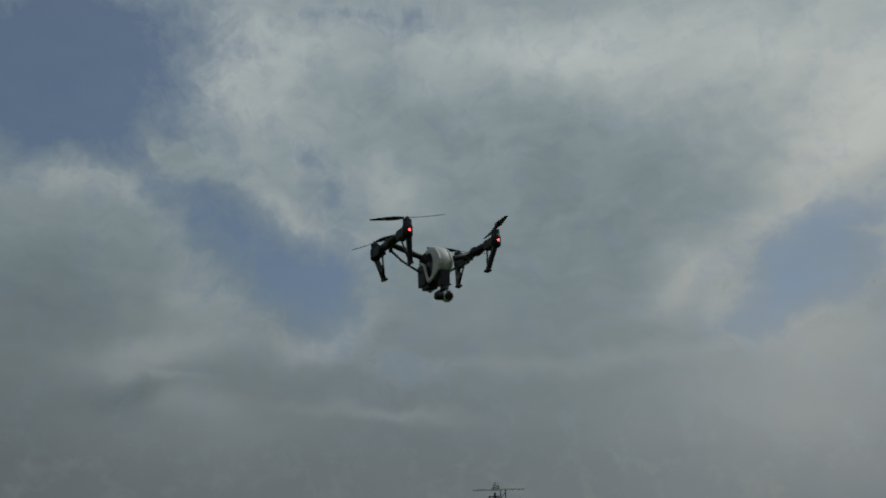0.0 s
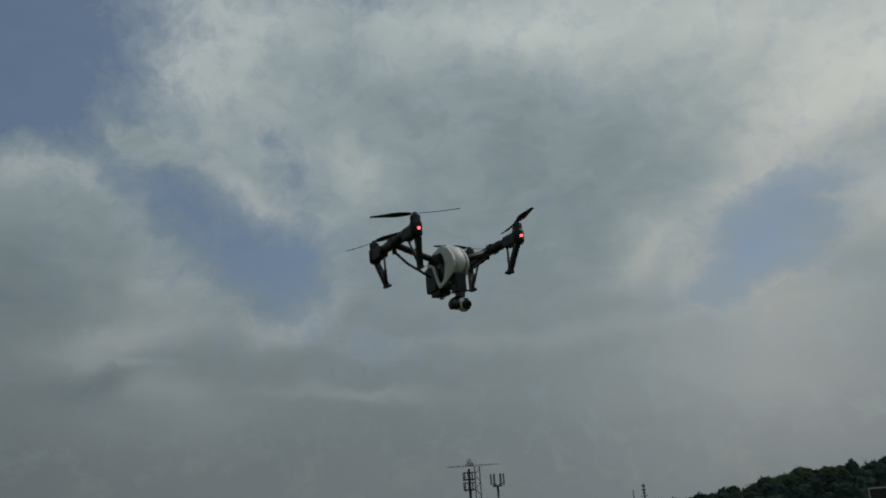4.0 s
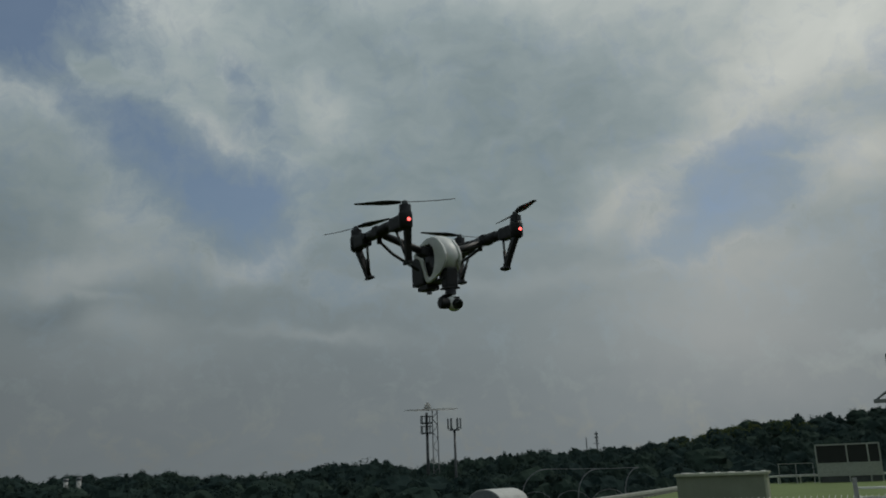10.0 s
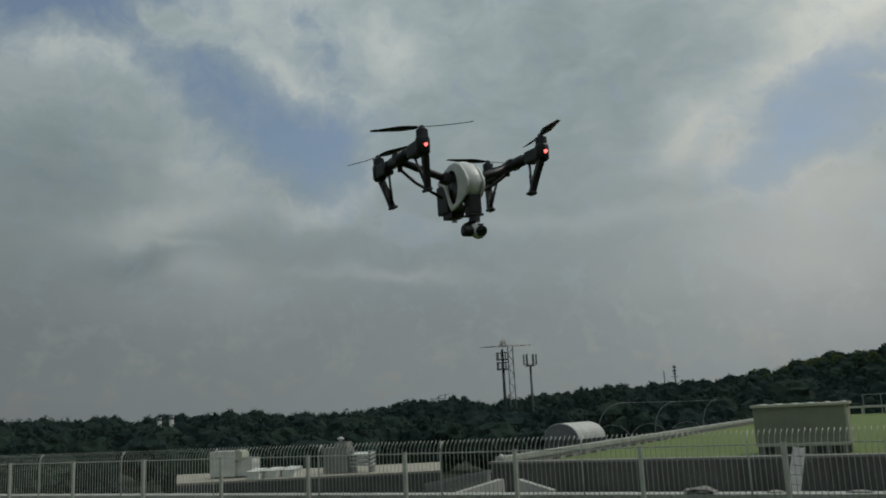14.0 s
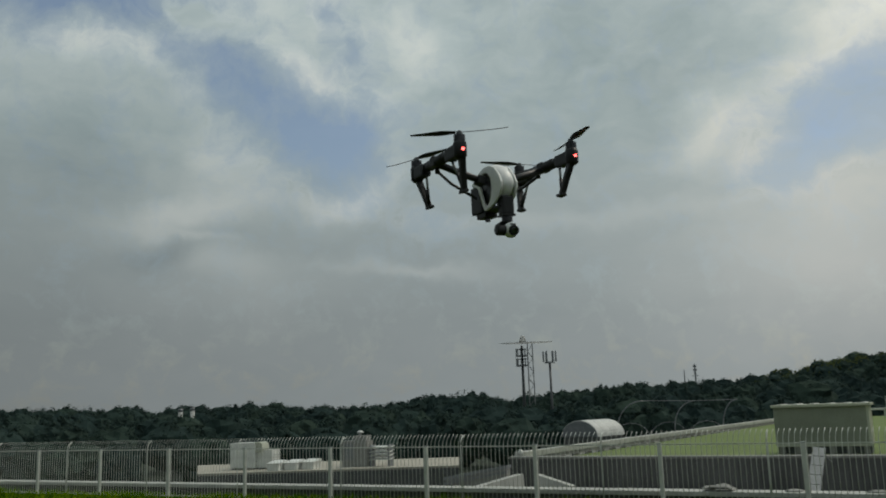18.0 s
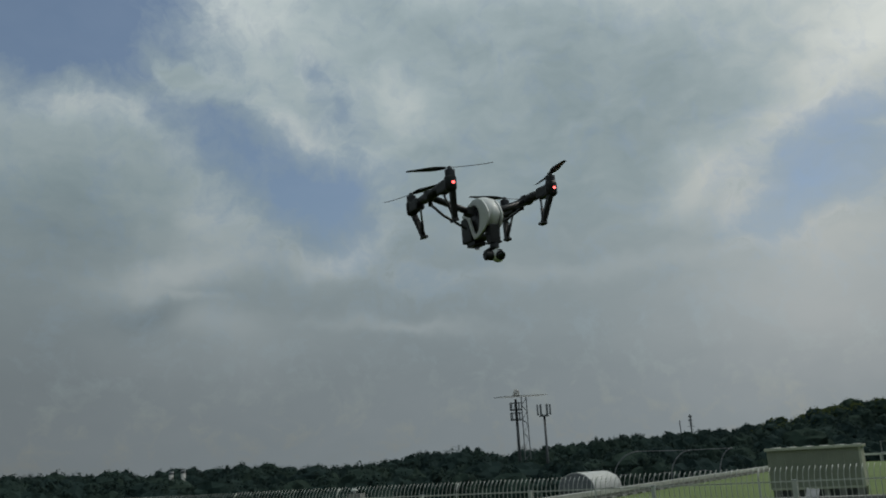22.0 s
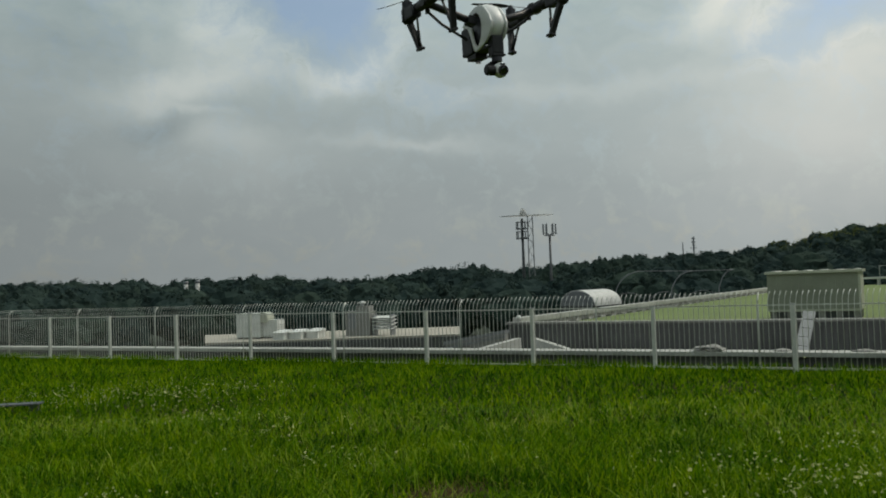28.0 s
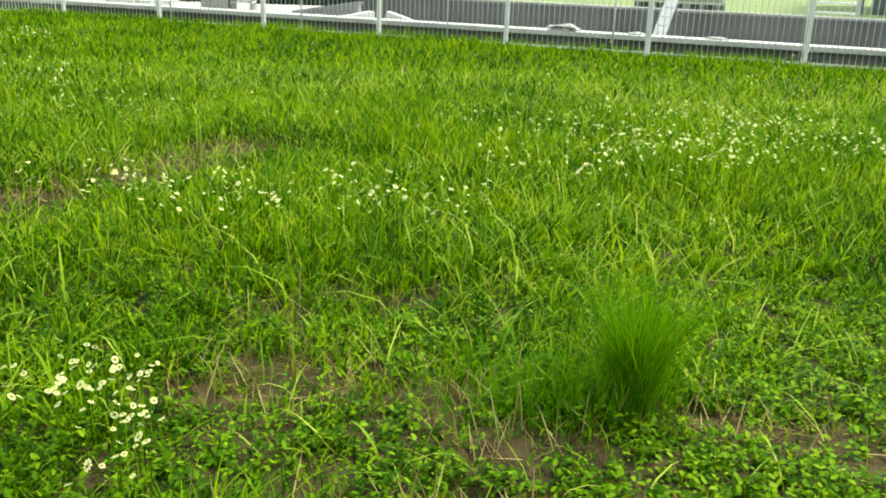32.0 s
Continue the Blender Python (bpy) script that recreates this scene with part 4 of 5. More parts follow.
# ---- the wooded ridge ----
# degrees right of straight ahead, height of the skyline in thousandths of its distance
RIDGE = [(-50, 12), (-29.6, 9.8), (-25, 9.5), (-23, 9.9), (-21.9, 2.5), (-18.9, 8.9), (-15, 9.3), (-11.2, 1), (-8.4, 3), (-6.5, 6), (-5, 13.8),
         (-1.4, 13.1), (0.35, 5), (4, 14.9), (7.6, 15.3), (10, 17.7), (13.5, 19.9), (16.5, 23.3), (19.4, 35), (21.6, 42), (23.7, 39), (26.5, 43), (29, 48), (35, 53), (50, 50)]


def ridge(a):
    return np.interp(a, [r[0] for r in RIDGE], [r[1] for r in RIDGE]) / 1000


def crowns(name, spots, mat, label, leaves=1150, leaf=0.20):
    """Tree crowns: loose heaps of leafy sprays round a dense middle. spots: x, y, top, width, height."""
    rng = np.random.default_rng(len(spots))
    vs, fs, base = [], [], 0
    for x, y, top, w, h in spots:
        m = 46
        a, lift = rng.uniform(0, math.tau, m), rng.uniform(-0.45, 1.0, m)
        out = np.sqrt(np.clip(1 - np.clip(lift, 0, 1) ** 2, 0.03, 1)) * rng.uniform(0.6, 1.12, m)
        mid = np.stack([x + out * np.cos(a) * w * 0.42, y + out * np.sin(a) * w * 0.42, top - h * 0.50 + lift * h * rng.uniform(0.36, 0.50, m)], 1)
        rad = rng.uniform(0.035, 0.095, m) * w
        which = rng.integers(0, m, leaves)
        d = rng.normal(size=(leaves, 3))
        d /= np.linalg.norm(d, axis=1, keepdims=True)
        c = mid[which] + d * (rad[which] * rng.uniform(0.4, 1.5, leaves))[:, None]
        size = leaf * rng.uniform(0.6, 1.6, leaves)[:, None]
        face = d + np.array([0, 0, 0.6])
        u = rng.normal(size=(leaves, 3))
        u -= face * (u * face).sum(1, keepdims=True) / (face * face).sum(1, keepdims=True)
        u /= np.linalg.norm(u, axis=1, keepdims=True)
        v = np.cross(face, u)
        v /= np.linalg.norm(v, axis=1, keepdims=True) + 1e-6
        quad = np.stack([c - u * size, c - v * size * 0.8, c + u * size, c + v * size * 0.8], 1)
        vs.append(quad.reshape(-1, 3))
        fs.append(np.arange(leaves * 4).reshape(leaves, 4) + base)
        base += leaves * 4
    return tagged(raw(name, np.concatenate(vs), np.concatenate(fs), mat), label, "trees", kind="stuff")


def build_woods():
    rng = np.random.default_rng(4)
    dark, pale = [], []
    for r, share, low in ((150, 0.0, -14), (175, 0.0, -6), (205, 0.30, -2), (240, 0.50, 0), (280, 0.72, 0), (330, 0.88, 0), (390, 1.0, 0)):
        a = -44.0
        while a < 47:
            w = rng.uniform(6.5, 13.0)
            a += math.degrees(w * 0.60 / r)
            tz = float(ridge(a)) * share + low / 1000
            top = EYE + 0.4 + r * (tz + 0.0025) + rng.normal() * 0.8
            h = rng.uniform(8, 12)
            aa = math.radians(a)
            rr = r + rng.uniform(-14, 14)
            spot = (rr * math.sin(aa), rr * math.cos(aa), top, w, h)
            (pale if 15.5 < a < 24.5 and share > 0.8 and rng.random() < 0.75 else dark).append(spot)
    crowns("woods", dark, FOREST, "dark broadleaf woods covering the low ridge, tinted blue for haze")
    crowns("bamboo_grove", pale, BAMBOO, "paler yellow-green bamboo grove on the hilltop")
    # the dense middle of each crown
    bm = bmesh.new()
    bmesh.ops.create_icosphere(bm, subdivisions=3, radius=1.0)
    bm.verts.ensure_lookup_table()
    iv = np.array([v.co[:] for v in bm.verts])
    fi = np.array([[v.index for v in f.verts] for f in bm.faces])
    bm.free()
    mid = np.array(dark + pale)
    wob = 1 + 0.09 * rng.normal(size=(len(mid), len(iv), 1))
    reach = np.stack([mid[:, 3] * 0.40, mid[:, 3] * 0.40, mid[:, 4] * 0.40], 1)
    centre = np.stack([mid[:, 0], mid[:, 1], mid[:, 2] - mid[:, 4] * 0.50], 1)
    cv = (iv[None] * wob * reach[:, None] + centre[:, None]).reshape(-1, 3)
    cf = (fi[None] + np.arange(len(mid))[:, None, None] * len(iv)).reshape(-1, 3)
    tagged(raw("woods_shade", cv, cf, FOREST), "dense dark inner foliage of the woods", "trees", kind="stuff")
    # the rise under the trees
    na, nr = 90, 12
    vs = []
    for i in range(nr):
        r = 140 + 300 * i / (nr - 1)
        for k in range(na):
            a = -48 + 98 * k / (na - 1)
            z = EYE + r * float(ridge(a)) * (i / (nr - 1)) - 9 - 3 * (1 - i / (nr - 1))
            vs.append((r * math.sin(math.radians(a)), r * math.cos(math.radians(a)), max(-9.2, z)))
    f = [(i * na + k, i * na + k + 1, (i + 1) * na + k + 1, (i + 1) * na + k) for i in range(nr - 1) for k in range(na - 1)]
    tagged(raw("hill_ground", vs, f, LAND, smooth=True), "dark rising ground under the woods", "hill", kind="structure")


build_woods()


# ---- the quadcopter ----
def blade_mesh(flip=1):
    """Two twisted blades of a propeller, drawn across x."""
    bm = bmesh.new()
    for side in (1, -1):
        rows = []
        for k in range(11):
            t = k / 10
            r = 0.012 + 0.152 * t
            chord = 0.010 + 0.021 * math.sin(min(1, t * 1.7 + 0.1) * math.pi * 0.55) - 0.017 * max(0, t - 0.35) / 0.65
            sweep = -0.012 * t * t
            twist = radians(24 - 15 * t) * flip
            row = []
            for c, up in ((-0.5, 0.0), (0.0, 0.0016), (0.5, 0.0), (0.0, -0.0012)):
                y = (c * chord + sweep) * flip
                row.append(bm.verts.new((side * r, side * y * math.cos(twist), y * math.sin(twist) + up + 0.004 * t * t)))
            rows.append(row)
        for a, b in zip(rows, rows[1:]):
            for k in range(4):
                bm.faces.new((a[k], a[(k + 1) % 4], b[(k + 1) % 4], b[k]))
        bm.faces.new(rows[0])
        bm.faces.new(rows[-1][::-1])
    bmesh.ops.recalc_face_normals(bm, faces=bm.faces[:])
    return bm


def shell_profile():
    """Side view of the white shell: forward, up."""
    outer = [(-0.135, 0.030), (-0.10, 0.047), (-0.055, 0.066), (-0.005, 0.077), (0.045, 0.075), (0.085, 0.060), (0.120, 0.030), (0.140, 0.000), (0.138, -0.022), (0.118, -0.045),
             (0.085, -0.062), (0.045, -0.074), (0.005, -0.082), (-0.020, -0.080), (-0.038, -0.058), (-0.056, -0.020), (-0.075, 0.010), (-0.105, 0.022)]
    hole = [(-0.060, 0.026), (-0.052, 0.036), (-0.036, 0.047), (-0.014, 0.054), (0.010, 0.053), (0.032, 0.043), (0.046, 0.026), (0.052, 0.006), (0.051, -0.014), (0.044, -0.036),
            (0.032, -0.052), (0.016, -0.062), (0.000, -0.067), (-0.012, -0.060), (-0.024, -0.044), (-0.034, -0.020), (-0.044, 0.002), (-0.054, 0.014)]
    return [(y * 0.84, z) for y, z in outer], [(y * 0.84, z) for y, z in hole]


def build_drone(m):
    d = empty("quadcopter", m)
    tagged(d, "white and black camera quadcopter with raised arms hovering over the grass", "drone")
    outer, hole = shell_profile()
    # white side frames, and the cover that joins them over the nose and back
    for s in (-1, 1):
        part("shell_side", prism(outer, s * 0.026, s * 0.034, "x", hole), SHELL_WHITE, d, "white side frame with a large opening", bevel=0.003, smooth=True)
    bm = bmesh.new()
    top = outer[:11]
    rings = []
    for (y, z), w in zip(top, (0.030, 0.032, 0.034, 0.034, 0.034, 0.033, 0.031, 0.028, 0.026, 0.025, 0.024)):
        ring = []
        for k in range(9):
            t = -1 + k / 4
            drop = 0.014 * abs(t) ** 3
            ny, nz = (0, -1) if y < 0.05 else ((-0.75, -0.65) if z > -0.01 else (-0.8, 0.6))
            ring.append(bm.verts.new((w * t, y + ny * drop, z + 0.004 + nz * drop)))
        rings.append(ring)
    for a, b in zip(rings, rings[1:]):
        for k in range(8):
            bm.faces.new((a[k], a[k + 1], b[k + 1], b[k]))
    bmesh.ops.recalc_face_normals(bm, faces=bm.faces[:])
    bmesh.ops.solidify(bm, geom=bm.faces[:], thickness=0.004)
    part("shell_top", bm, SHELL_WHITE, d, "white curved top cover and nose", smooth=True)
    part("belly_plate", B(-0.028, 0.028, -0.03, 0.085, -0.084, -0.076), PLASTIC, d, bevel=0.003)
    core = part("core_frame", B(-0.021, 0.021, -0.10, 0.080, -0.052, 0.050), PLASTIC, d, bevel=0.010)
    part("fan", Tb([(-0.028, 0.025, -0.005), (0.028, 0.025, -0.005)], 0.026, 20), MOTOR, core)
    part("fan", Tb([(-0.027, -0.018, 0.012), (0.027, -0.018, 0.012)], 0.018, 20), MOTOR, core)
    part("spindle", Tb([(-0.029, 0.036, -0.045), (0.029, 0.036, -0.045)], 0.010, 12), STEEL, core)
    bat = part("battery", B(-0.031, 0.031, -0.130, -0.045, -0.080, 0.022), PLASTIC, d, "black battery block", bevel=0.008)
    part("button", Tb([(0, -0.13, -0.02), (0, -0.134, -0.02)], 0.010, 16), STEEL, bat)
    part("sensor", B(-0.025, 0.025, -0.10, -0.03, -0.100, -0.080), PLASTIC, d, bevel=0.004)
    part("sensor_eye", Tb([(0, -0.06, -0.098), (0, -0.06, -0.112)], 0.010, 14), LENS, d)
    # gimbal and camera under the nose
    g = part("gimbal_neck", B(-0.022, 0.022, 0.062, 0.104, -0.112, -0.045), PLASTIC, d, bevel=0.008)
    part("damper", B(-0.025, 0.025, 0.058, 0.108, -0.118, -0.111), PLASTIC, g, bevel=0.003)
    part("yaw_motor", Tb([(0, 0.086, -0.117), (0, 0.086, -0.136)], 0.019, 18), MOTOR, g, smooth=False)
    arm = part("gimbal_arm", Tb([(0, 0.086, -0.134), (0.014, 0.070, -0.14), (0.032, 0.070, -0.152), (0.038, 0.088, -0.166)], [0.008, 0.008, 0.009, 0.011], 10), PLASTIC, d, smooth=True)
    part("roll_motor", Tb([(0.050, 0.092, -0.168), (0.046, 0.092, -0.168), (0.018, 0.092, -0.168)], [0.014, 0.019, 0.019], 18), PLASTIC, arm)
    bm = bmesh.new()
    bmesh.ops.create_uvsphere(bm, u_segments=28, v_segments=18, radius=0.027)
    bmesh.ops.transform(bm, matrix=Matrix.Translation((-0.006, 0.095, -0.168)), verts=bm.verts)
    ball = part("camera_ball", bm, SHELL_WHITE, d, "white ball camera", smooth=True)
    part("lens_ring", Tb([(-0.006, 0.114, -0.171), (-0.006, 0.124, -0.174)], [0.0185, 0.0175], 24), PLASTIC, ball, "black lens ring")
    part("lens", Tb([(-0.006, 0.1235, -0.1738), (-0.006, 0.1255, -0.1744)], [0.013, 0.011], 24), LENS, ball, "dark glass lens")
    part("slot", B(-0.016, 0.004, 0.108, 0.118, -0.1525, -0.1475, m=None), PLASTIC, ball, bevel=0.002)
    # arms: a boom on each side carries a fore-and-aft bar with two motors
    zb, xb, half = 0.088, 0.218, 0.188
    for s in (-1, 1):
        a = part("boom", Tb([(s * 0.040, 0.0, 0.022), (s * 0.110, -0.003, 0.046), (s * xb, -0.006, zb - 0.006)], [0.0125, 0.0135, 0.0125], 12), CARBON, d, smooth=True)
        part("boom_clamp", B(-0.020, 0.020, -0.018, 0.018, -0.018, 0.018, m=pose(s * xb, -0.006, zb, 0, 0, 0)), PLASTIC, a, bevel=0.005)
        part("boom_root", B(-0.016, 0.016, -0.022, 0.022, -0.016, 0.016, m=pose(s * 0.052, 0, 0.026, 0, -s * 18, 0)), PLASTIC, a, bevel=0.005)
        part("link_rod", Tb([(s * 0.046, -0.050, -0.030), (s * 0.150, -0.040, 0.020), (s * (xb - 0.012), -0.030, zb - 0.028)], 0.0055, 8), CARBON, d)
        bar = part("side_bar", Tb([(s * xb, -half + 0.01, zb), (s * xb, half - 0.01, zb)], 0.0135, 12), CARBON, d, smooth=True)
        part("bar_sleeve", Tb([(s * xb, -0.068, zb), (s * xb, -0.062, zb), (s * xb, 0.062, zb), (s * xb, 0.068, zb)], [0.015, 0.0195, 0.0195, 0.015], 16), PLASTIC, bar, smooth=True)
        part("rod_joint", Tb([(s * (xb - 0.012), -0.030, zb - 0.036), (s * (xb - 0.012), -0.030, zb - 0.014)], 0.009, 12), PLASTIC, bar, smooth=True)
        for e in (-1, 1):
            y = e * half
            x = s * xb
            pod = part("motor_pod", B(-0.019, 0.019, min(y - e * 0.088, y + e * 0.014), max(y - e * 0.088, y + e * 0.014), -0.027, 0.017, m=pose(x, 0, zb)), PLASTIC, d, bevel=0.008)
            part("motor_seat", Tb([(x, y, zb - 0.034), (x, y, zb - 0.026), (x, y, zb + 0.014), (x, y, zb + 0.024)], [0.015, 0.0225, 0.0235, 0.020], 20), PLASTIC, pod, smooth=True)
            part("pod_ring", Tb([(x, y - e * 0.088, zb), (x, y - e * 0.098, zb)], 0.0185, 16), CARBON, pod)
            part("motor", Tb([(x, y, zb + 0.024), (x, y, zb + 0.046)], 0.0195, 20), MOTOR, pod)
            part("hub", Tb([(x, y, zb + 0.046), (x, y, zb + 0.058), (x, y, zb + 0.062)], [0.011, 0.010, 0.004], 16), STEEL_DARK, pod)
            lamp = Tb([(x, y + e * 0.0215, zb - 0.006), (x, y + e * 0.0255, zb - 0.006), (x, y + e * 0.0262, zb - 0.006)], [0.0058, 0.0052, 0.003], 14)
            part("light", lamp, LED_RED if e > 0 else LED_GREEN, pod, "glowing red light" if e > 0 else "glowing green light", smooth=True)
            # a leg is a slanting blade, a sprung strut that meets it at the foot, and a thin loop between them
            leg = [(y + e * 0.017, zb - 0.018), (y - e * 0.010, zb - 0.022), (y - e * 0.030, zb - 0.085), (y - e * 0.047, zb - 0.132), (y - e * 0.030, zb - 0.136), (y - e * 0.012, zb - 0.085)]
            lg = part("landing_leg", prism(leg, x - 0.010, x + 0.010, "x"), PLASTIC, d, bevel=0.0025)
            lg.matrix_basis = pose(x, 0, zb) @ pose(0, 0, 0, 0, s * 11, 0) @ pose(-x, 0, -zb)
            part("strut", Tb([(x, y - e * 0.078, zb - 0.022), (x, y - e * 0.058, zb - 0.078)], 0.0045, 8), STEEL_GREY, lg, "grey strut", smooth=True)
            part("strut_sleeve", Tb([(x, y - e * 0.060, zb - 0.072), (x, y - e * 0.042, zb - 0.126)], 0.0062, 8), PLASTIC, lg, smooth=True)
            part("loop", Tb([(x, y - e * 0.014, zb - 0.052), (x, y - e * 0.034, zb - 0.058), (x, y - e * 0.040, zb - 0.066), (x, y - e * 0.036, zb - 0.112)], 0.0022, 6), PLASTIC, lg, smooth=True)
            part("rubber_foot", B(-0.011, 0.011, -0.019, 0.019, -0.005, 0.005, m=pose(x, y - e * 0.043, zb - 0.138)), PLASTIC, lg, bevel=0.004)
            turn = {(-1, 1): 75, (1, 1): -28, (-1, -1): 2, (1, -1): 107}[(s, e)]
            pr = part("propeller", blade_mesh(1 if s * e > 0 else -1), PROP, d, "thin black two-blade propeller", smooth=True)
            pr.matrix_basis = pose(s * xb, y, zb + 0.056, 0, 0, turn)


build_drone(pose(-0.02, 3.12, EYE + 0.78, -2, 2, 208))


# ---- the meadow on the roof ----
# bare trampled spots: x, y, radii
BARE = [(0.02, 3.24, 0.24, 0.12), (0.20, 3.43, 0.28, 0.13), (0.68, 3.27, 0.32, 0.14), (0.92, 2.99, 0.30, 0.13), (0.68, 2.68, 0.26, 0.10), (1.44, 3.07, 0.22, 0.10), (1.70, 2.98, 0.18, 0.10), (-0.50, 6.9, 0.46, 0.30), (-0.74, 6.45, 0.40, 0.26),
        (-0.95, 6.0, 0.36, 0.24), (-1.34, 5.5, 0.46, 0.26), (-1.62, 5.0, 0.36, 0.2), (-1.86, 4.26, 0.50, 0.27), (-0.17, 2.60, 0.22, 0.08), (0.35, 2.62, 0.2, 0.08), (1.05, 2.5, 0.2, 0.08), (-2.3, 3.7, 0.4, 0.2), (0.57, 4.0, 0.26, 0.09), (0.12, 3.9, 0.2, 0.09)]


def bare(x, y):
    t = np.zeros_like(x)
    for bx, by, rx, ry in BARE:
        t = np.maximum(t, np.exp(-(((x - bx) / rx) ** 2 + ((y - by) / ry) ** 2)))
    # small gaps between the tufts, near the trodden corner
    gap = np.clip((lumpy(x, y, 9.0, 4.0) + 0.6 * lumpy(x, y, 21.0, 1.5) - 0.38) * 2.4, 0, 0.85)
    return np.maximum(t, gap * 0.85 * np.clip((4.4 - y) / 1.6, 0, 1))


def lumpy(x, y, f, seed):
    return 0.5 * (np.sin(x * f + seed) * np.cos(y * f * 1.13 + seed * 2.1) + np.sin((x + y) * f * 0.61 + seed * 3.3) * np.cos((x - y) * f * 0.83 - seed))


def ground_z(x, y):
    return np.array([soil_height(float(a), float(b)) for a, b in zip(x, y)])


def blades(name, x, y, h, w, mat, label, seed=1, droop=0.55, spread=0.35, category="grass", fine=True):
    rng = np.random.default_rng(seed)
    n = len(x)
    z = ground_z(x, y) - 0.01
    head = rng.uniform(0, math.tau, n)
    lean = np.abs(rng.normal(0, spread, n)) + 0.05
    curl = rng.uniform(0.2, 1.0, n) * droop
    face = head + rng.normal(0, 0.6, n) + math.pi / 2
    cx, cy = np.cos(face), np.sin(face)
    rows = ((0.0, 0.75), (0.4, 1.0), (0.75, 0.7)) if fine else ((0.0, 0.8), (0.55, 1.0))
    last = 2 * len(rows)
    vs = np.zeros((n, last + 1, 3), dtype=np.float32)
    for k, (t, wd) in enumerate(rows):
        out = h * (t * np.sin(lean) + curl * t * t * 0.8)
        up = h * (t * np.cos(lean) - curl * t ** 3 * 0.45)
        px, py, pz = x + out * np.cos(head), y + out * np.sin(head), z + up
        for j, sgn in enumerate((-1, 1)):
            vs[:, 2 * k + j] = np.stack([px + sgn * cx * w * wd * 0.5, py + sgn * cy * w * wd * 0.5, pz], 1)
    out = h * (np.sin(lean) + curl * 0.8)
    up = h * (np.cos(lean) - curl * 0.45)
    vs[:, last] = np.stack([x + out * np.cos(head), y + out * np.sin(head), z + up], 1)
    f = []
    for k in range(len(rows) - 1):
        f += [(2 * k, 2 * k + 1, 2 * k + 3), (2 * k, 2 * k + 3, 2 * k + 2)]
    f = np.array(f + [(last - 2, last - 1, last)])
    faces = (np.arange(n)[:, None, None] * (last + 1) + f[None]).reshape(-1, 3)
    return tagged(raw(name, vs.reshape(-1, 3), faces, mat, smooth=True), label, category, kind="stuff")


def leaf_cover(name, x, y, z, size, mat, label, seed):
    """Small rounded leaves lying almost flat, each with a fold along its middle."""
    rng = np.random.default_rng(seed)
    n = len(x)
    a = rng.uniform(0, math.tau, n)
    nod, roll = rng.normal(-0.15, 0.40, n), rng.normal(0, 0.35, n)
    shape = np.array([(-1.0, 0.0, 0.0), (-0.35, 0.52, 0.12), (0.45, 0.50, 0.12), (1.0, 0.0, -0.10), (0.45, -0.50, 0.12), (-0.35, -0.52, 0.12)])
    p = shape[None] * size[:, None, None]
    p[:, :, 2] += p[:, :, 0] * nod[:, None] + p[:, :, 1] * roll[:, None]
    c, s = np.cos(a)[:, None], np.sin(a)[:, None]
    vs = np.stack([x[:, None] + p[:, :, 0] * c - p[:, :, 1] * s, y[:, None] + p[:, :, 0] * s + p[:, :, 1] * c, z[:, None] + p[:, :, 2]], 2)
    f = np.array([(0, 1, 2, 3), (0, 3, 4, 5)])
    faces = (np.arange(n)[:, None, None] * 6 + f[None]).reshape(-1, 4)
    return tagged(raw(name, vs.reshape(-1, 3), faces, mat, smooth=True), label, "weeds", kind="stuff")


def scatter(n, y0, y1, half, rng):
    """Random places between two distances, in a fan that opens with the distance."""
    y = np.sqrt(rng.uniform(y0 * y0, y1 * y1, n))
    x = rng.uniform(-1, 1, n) * (y * half + 0.8)
    return x, y


def before_fence(x, y, gap=0.12):
    return (x - FX) * N.x + (y - FY) * N.y < -gap


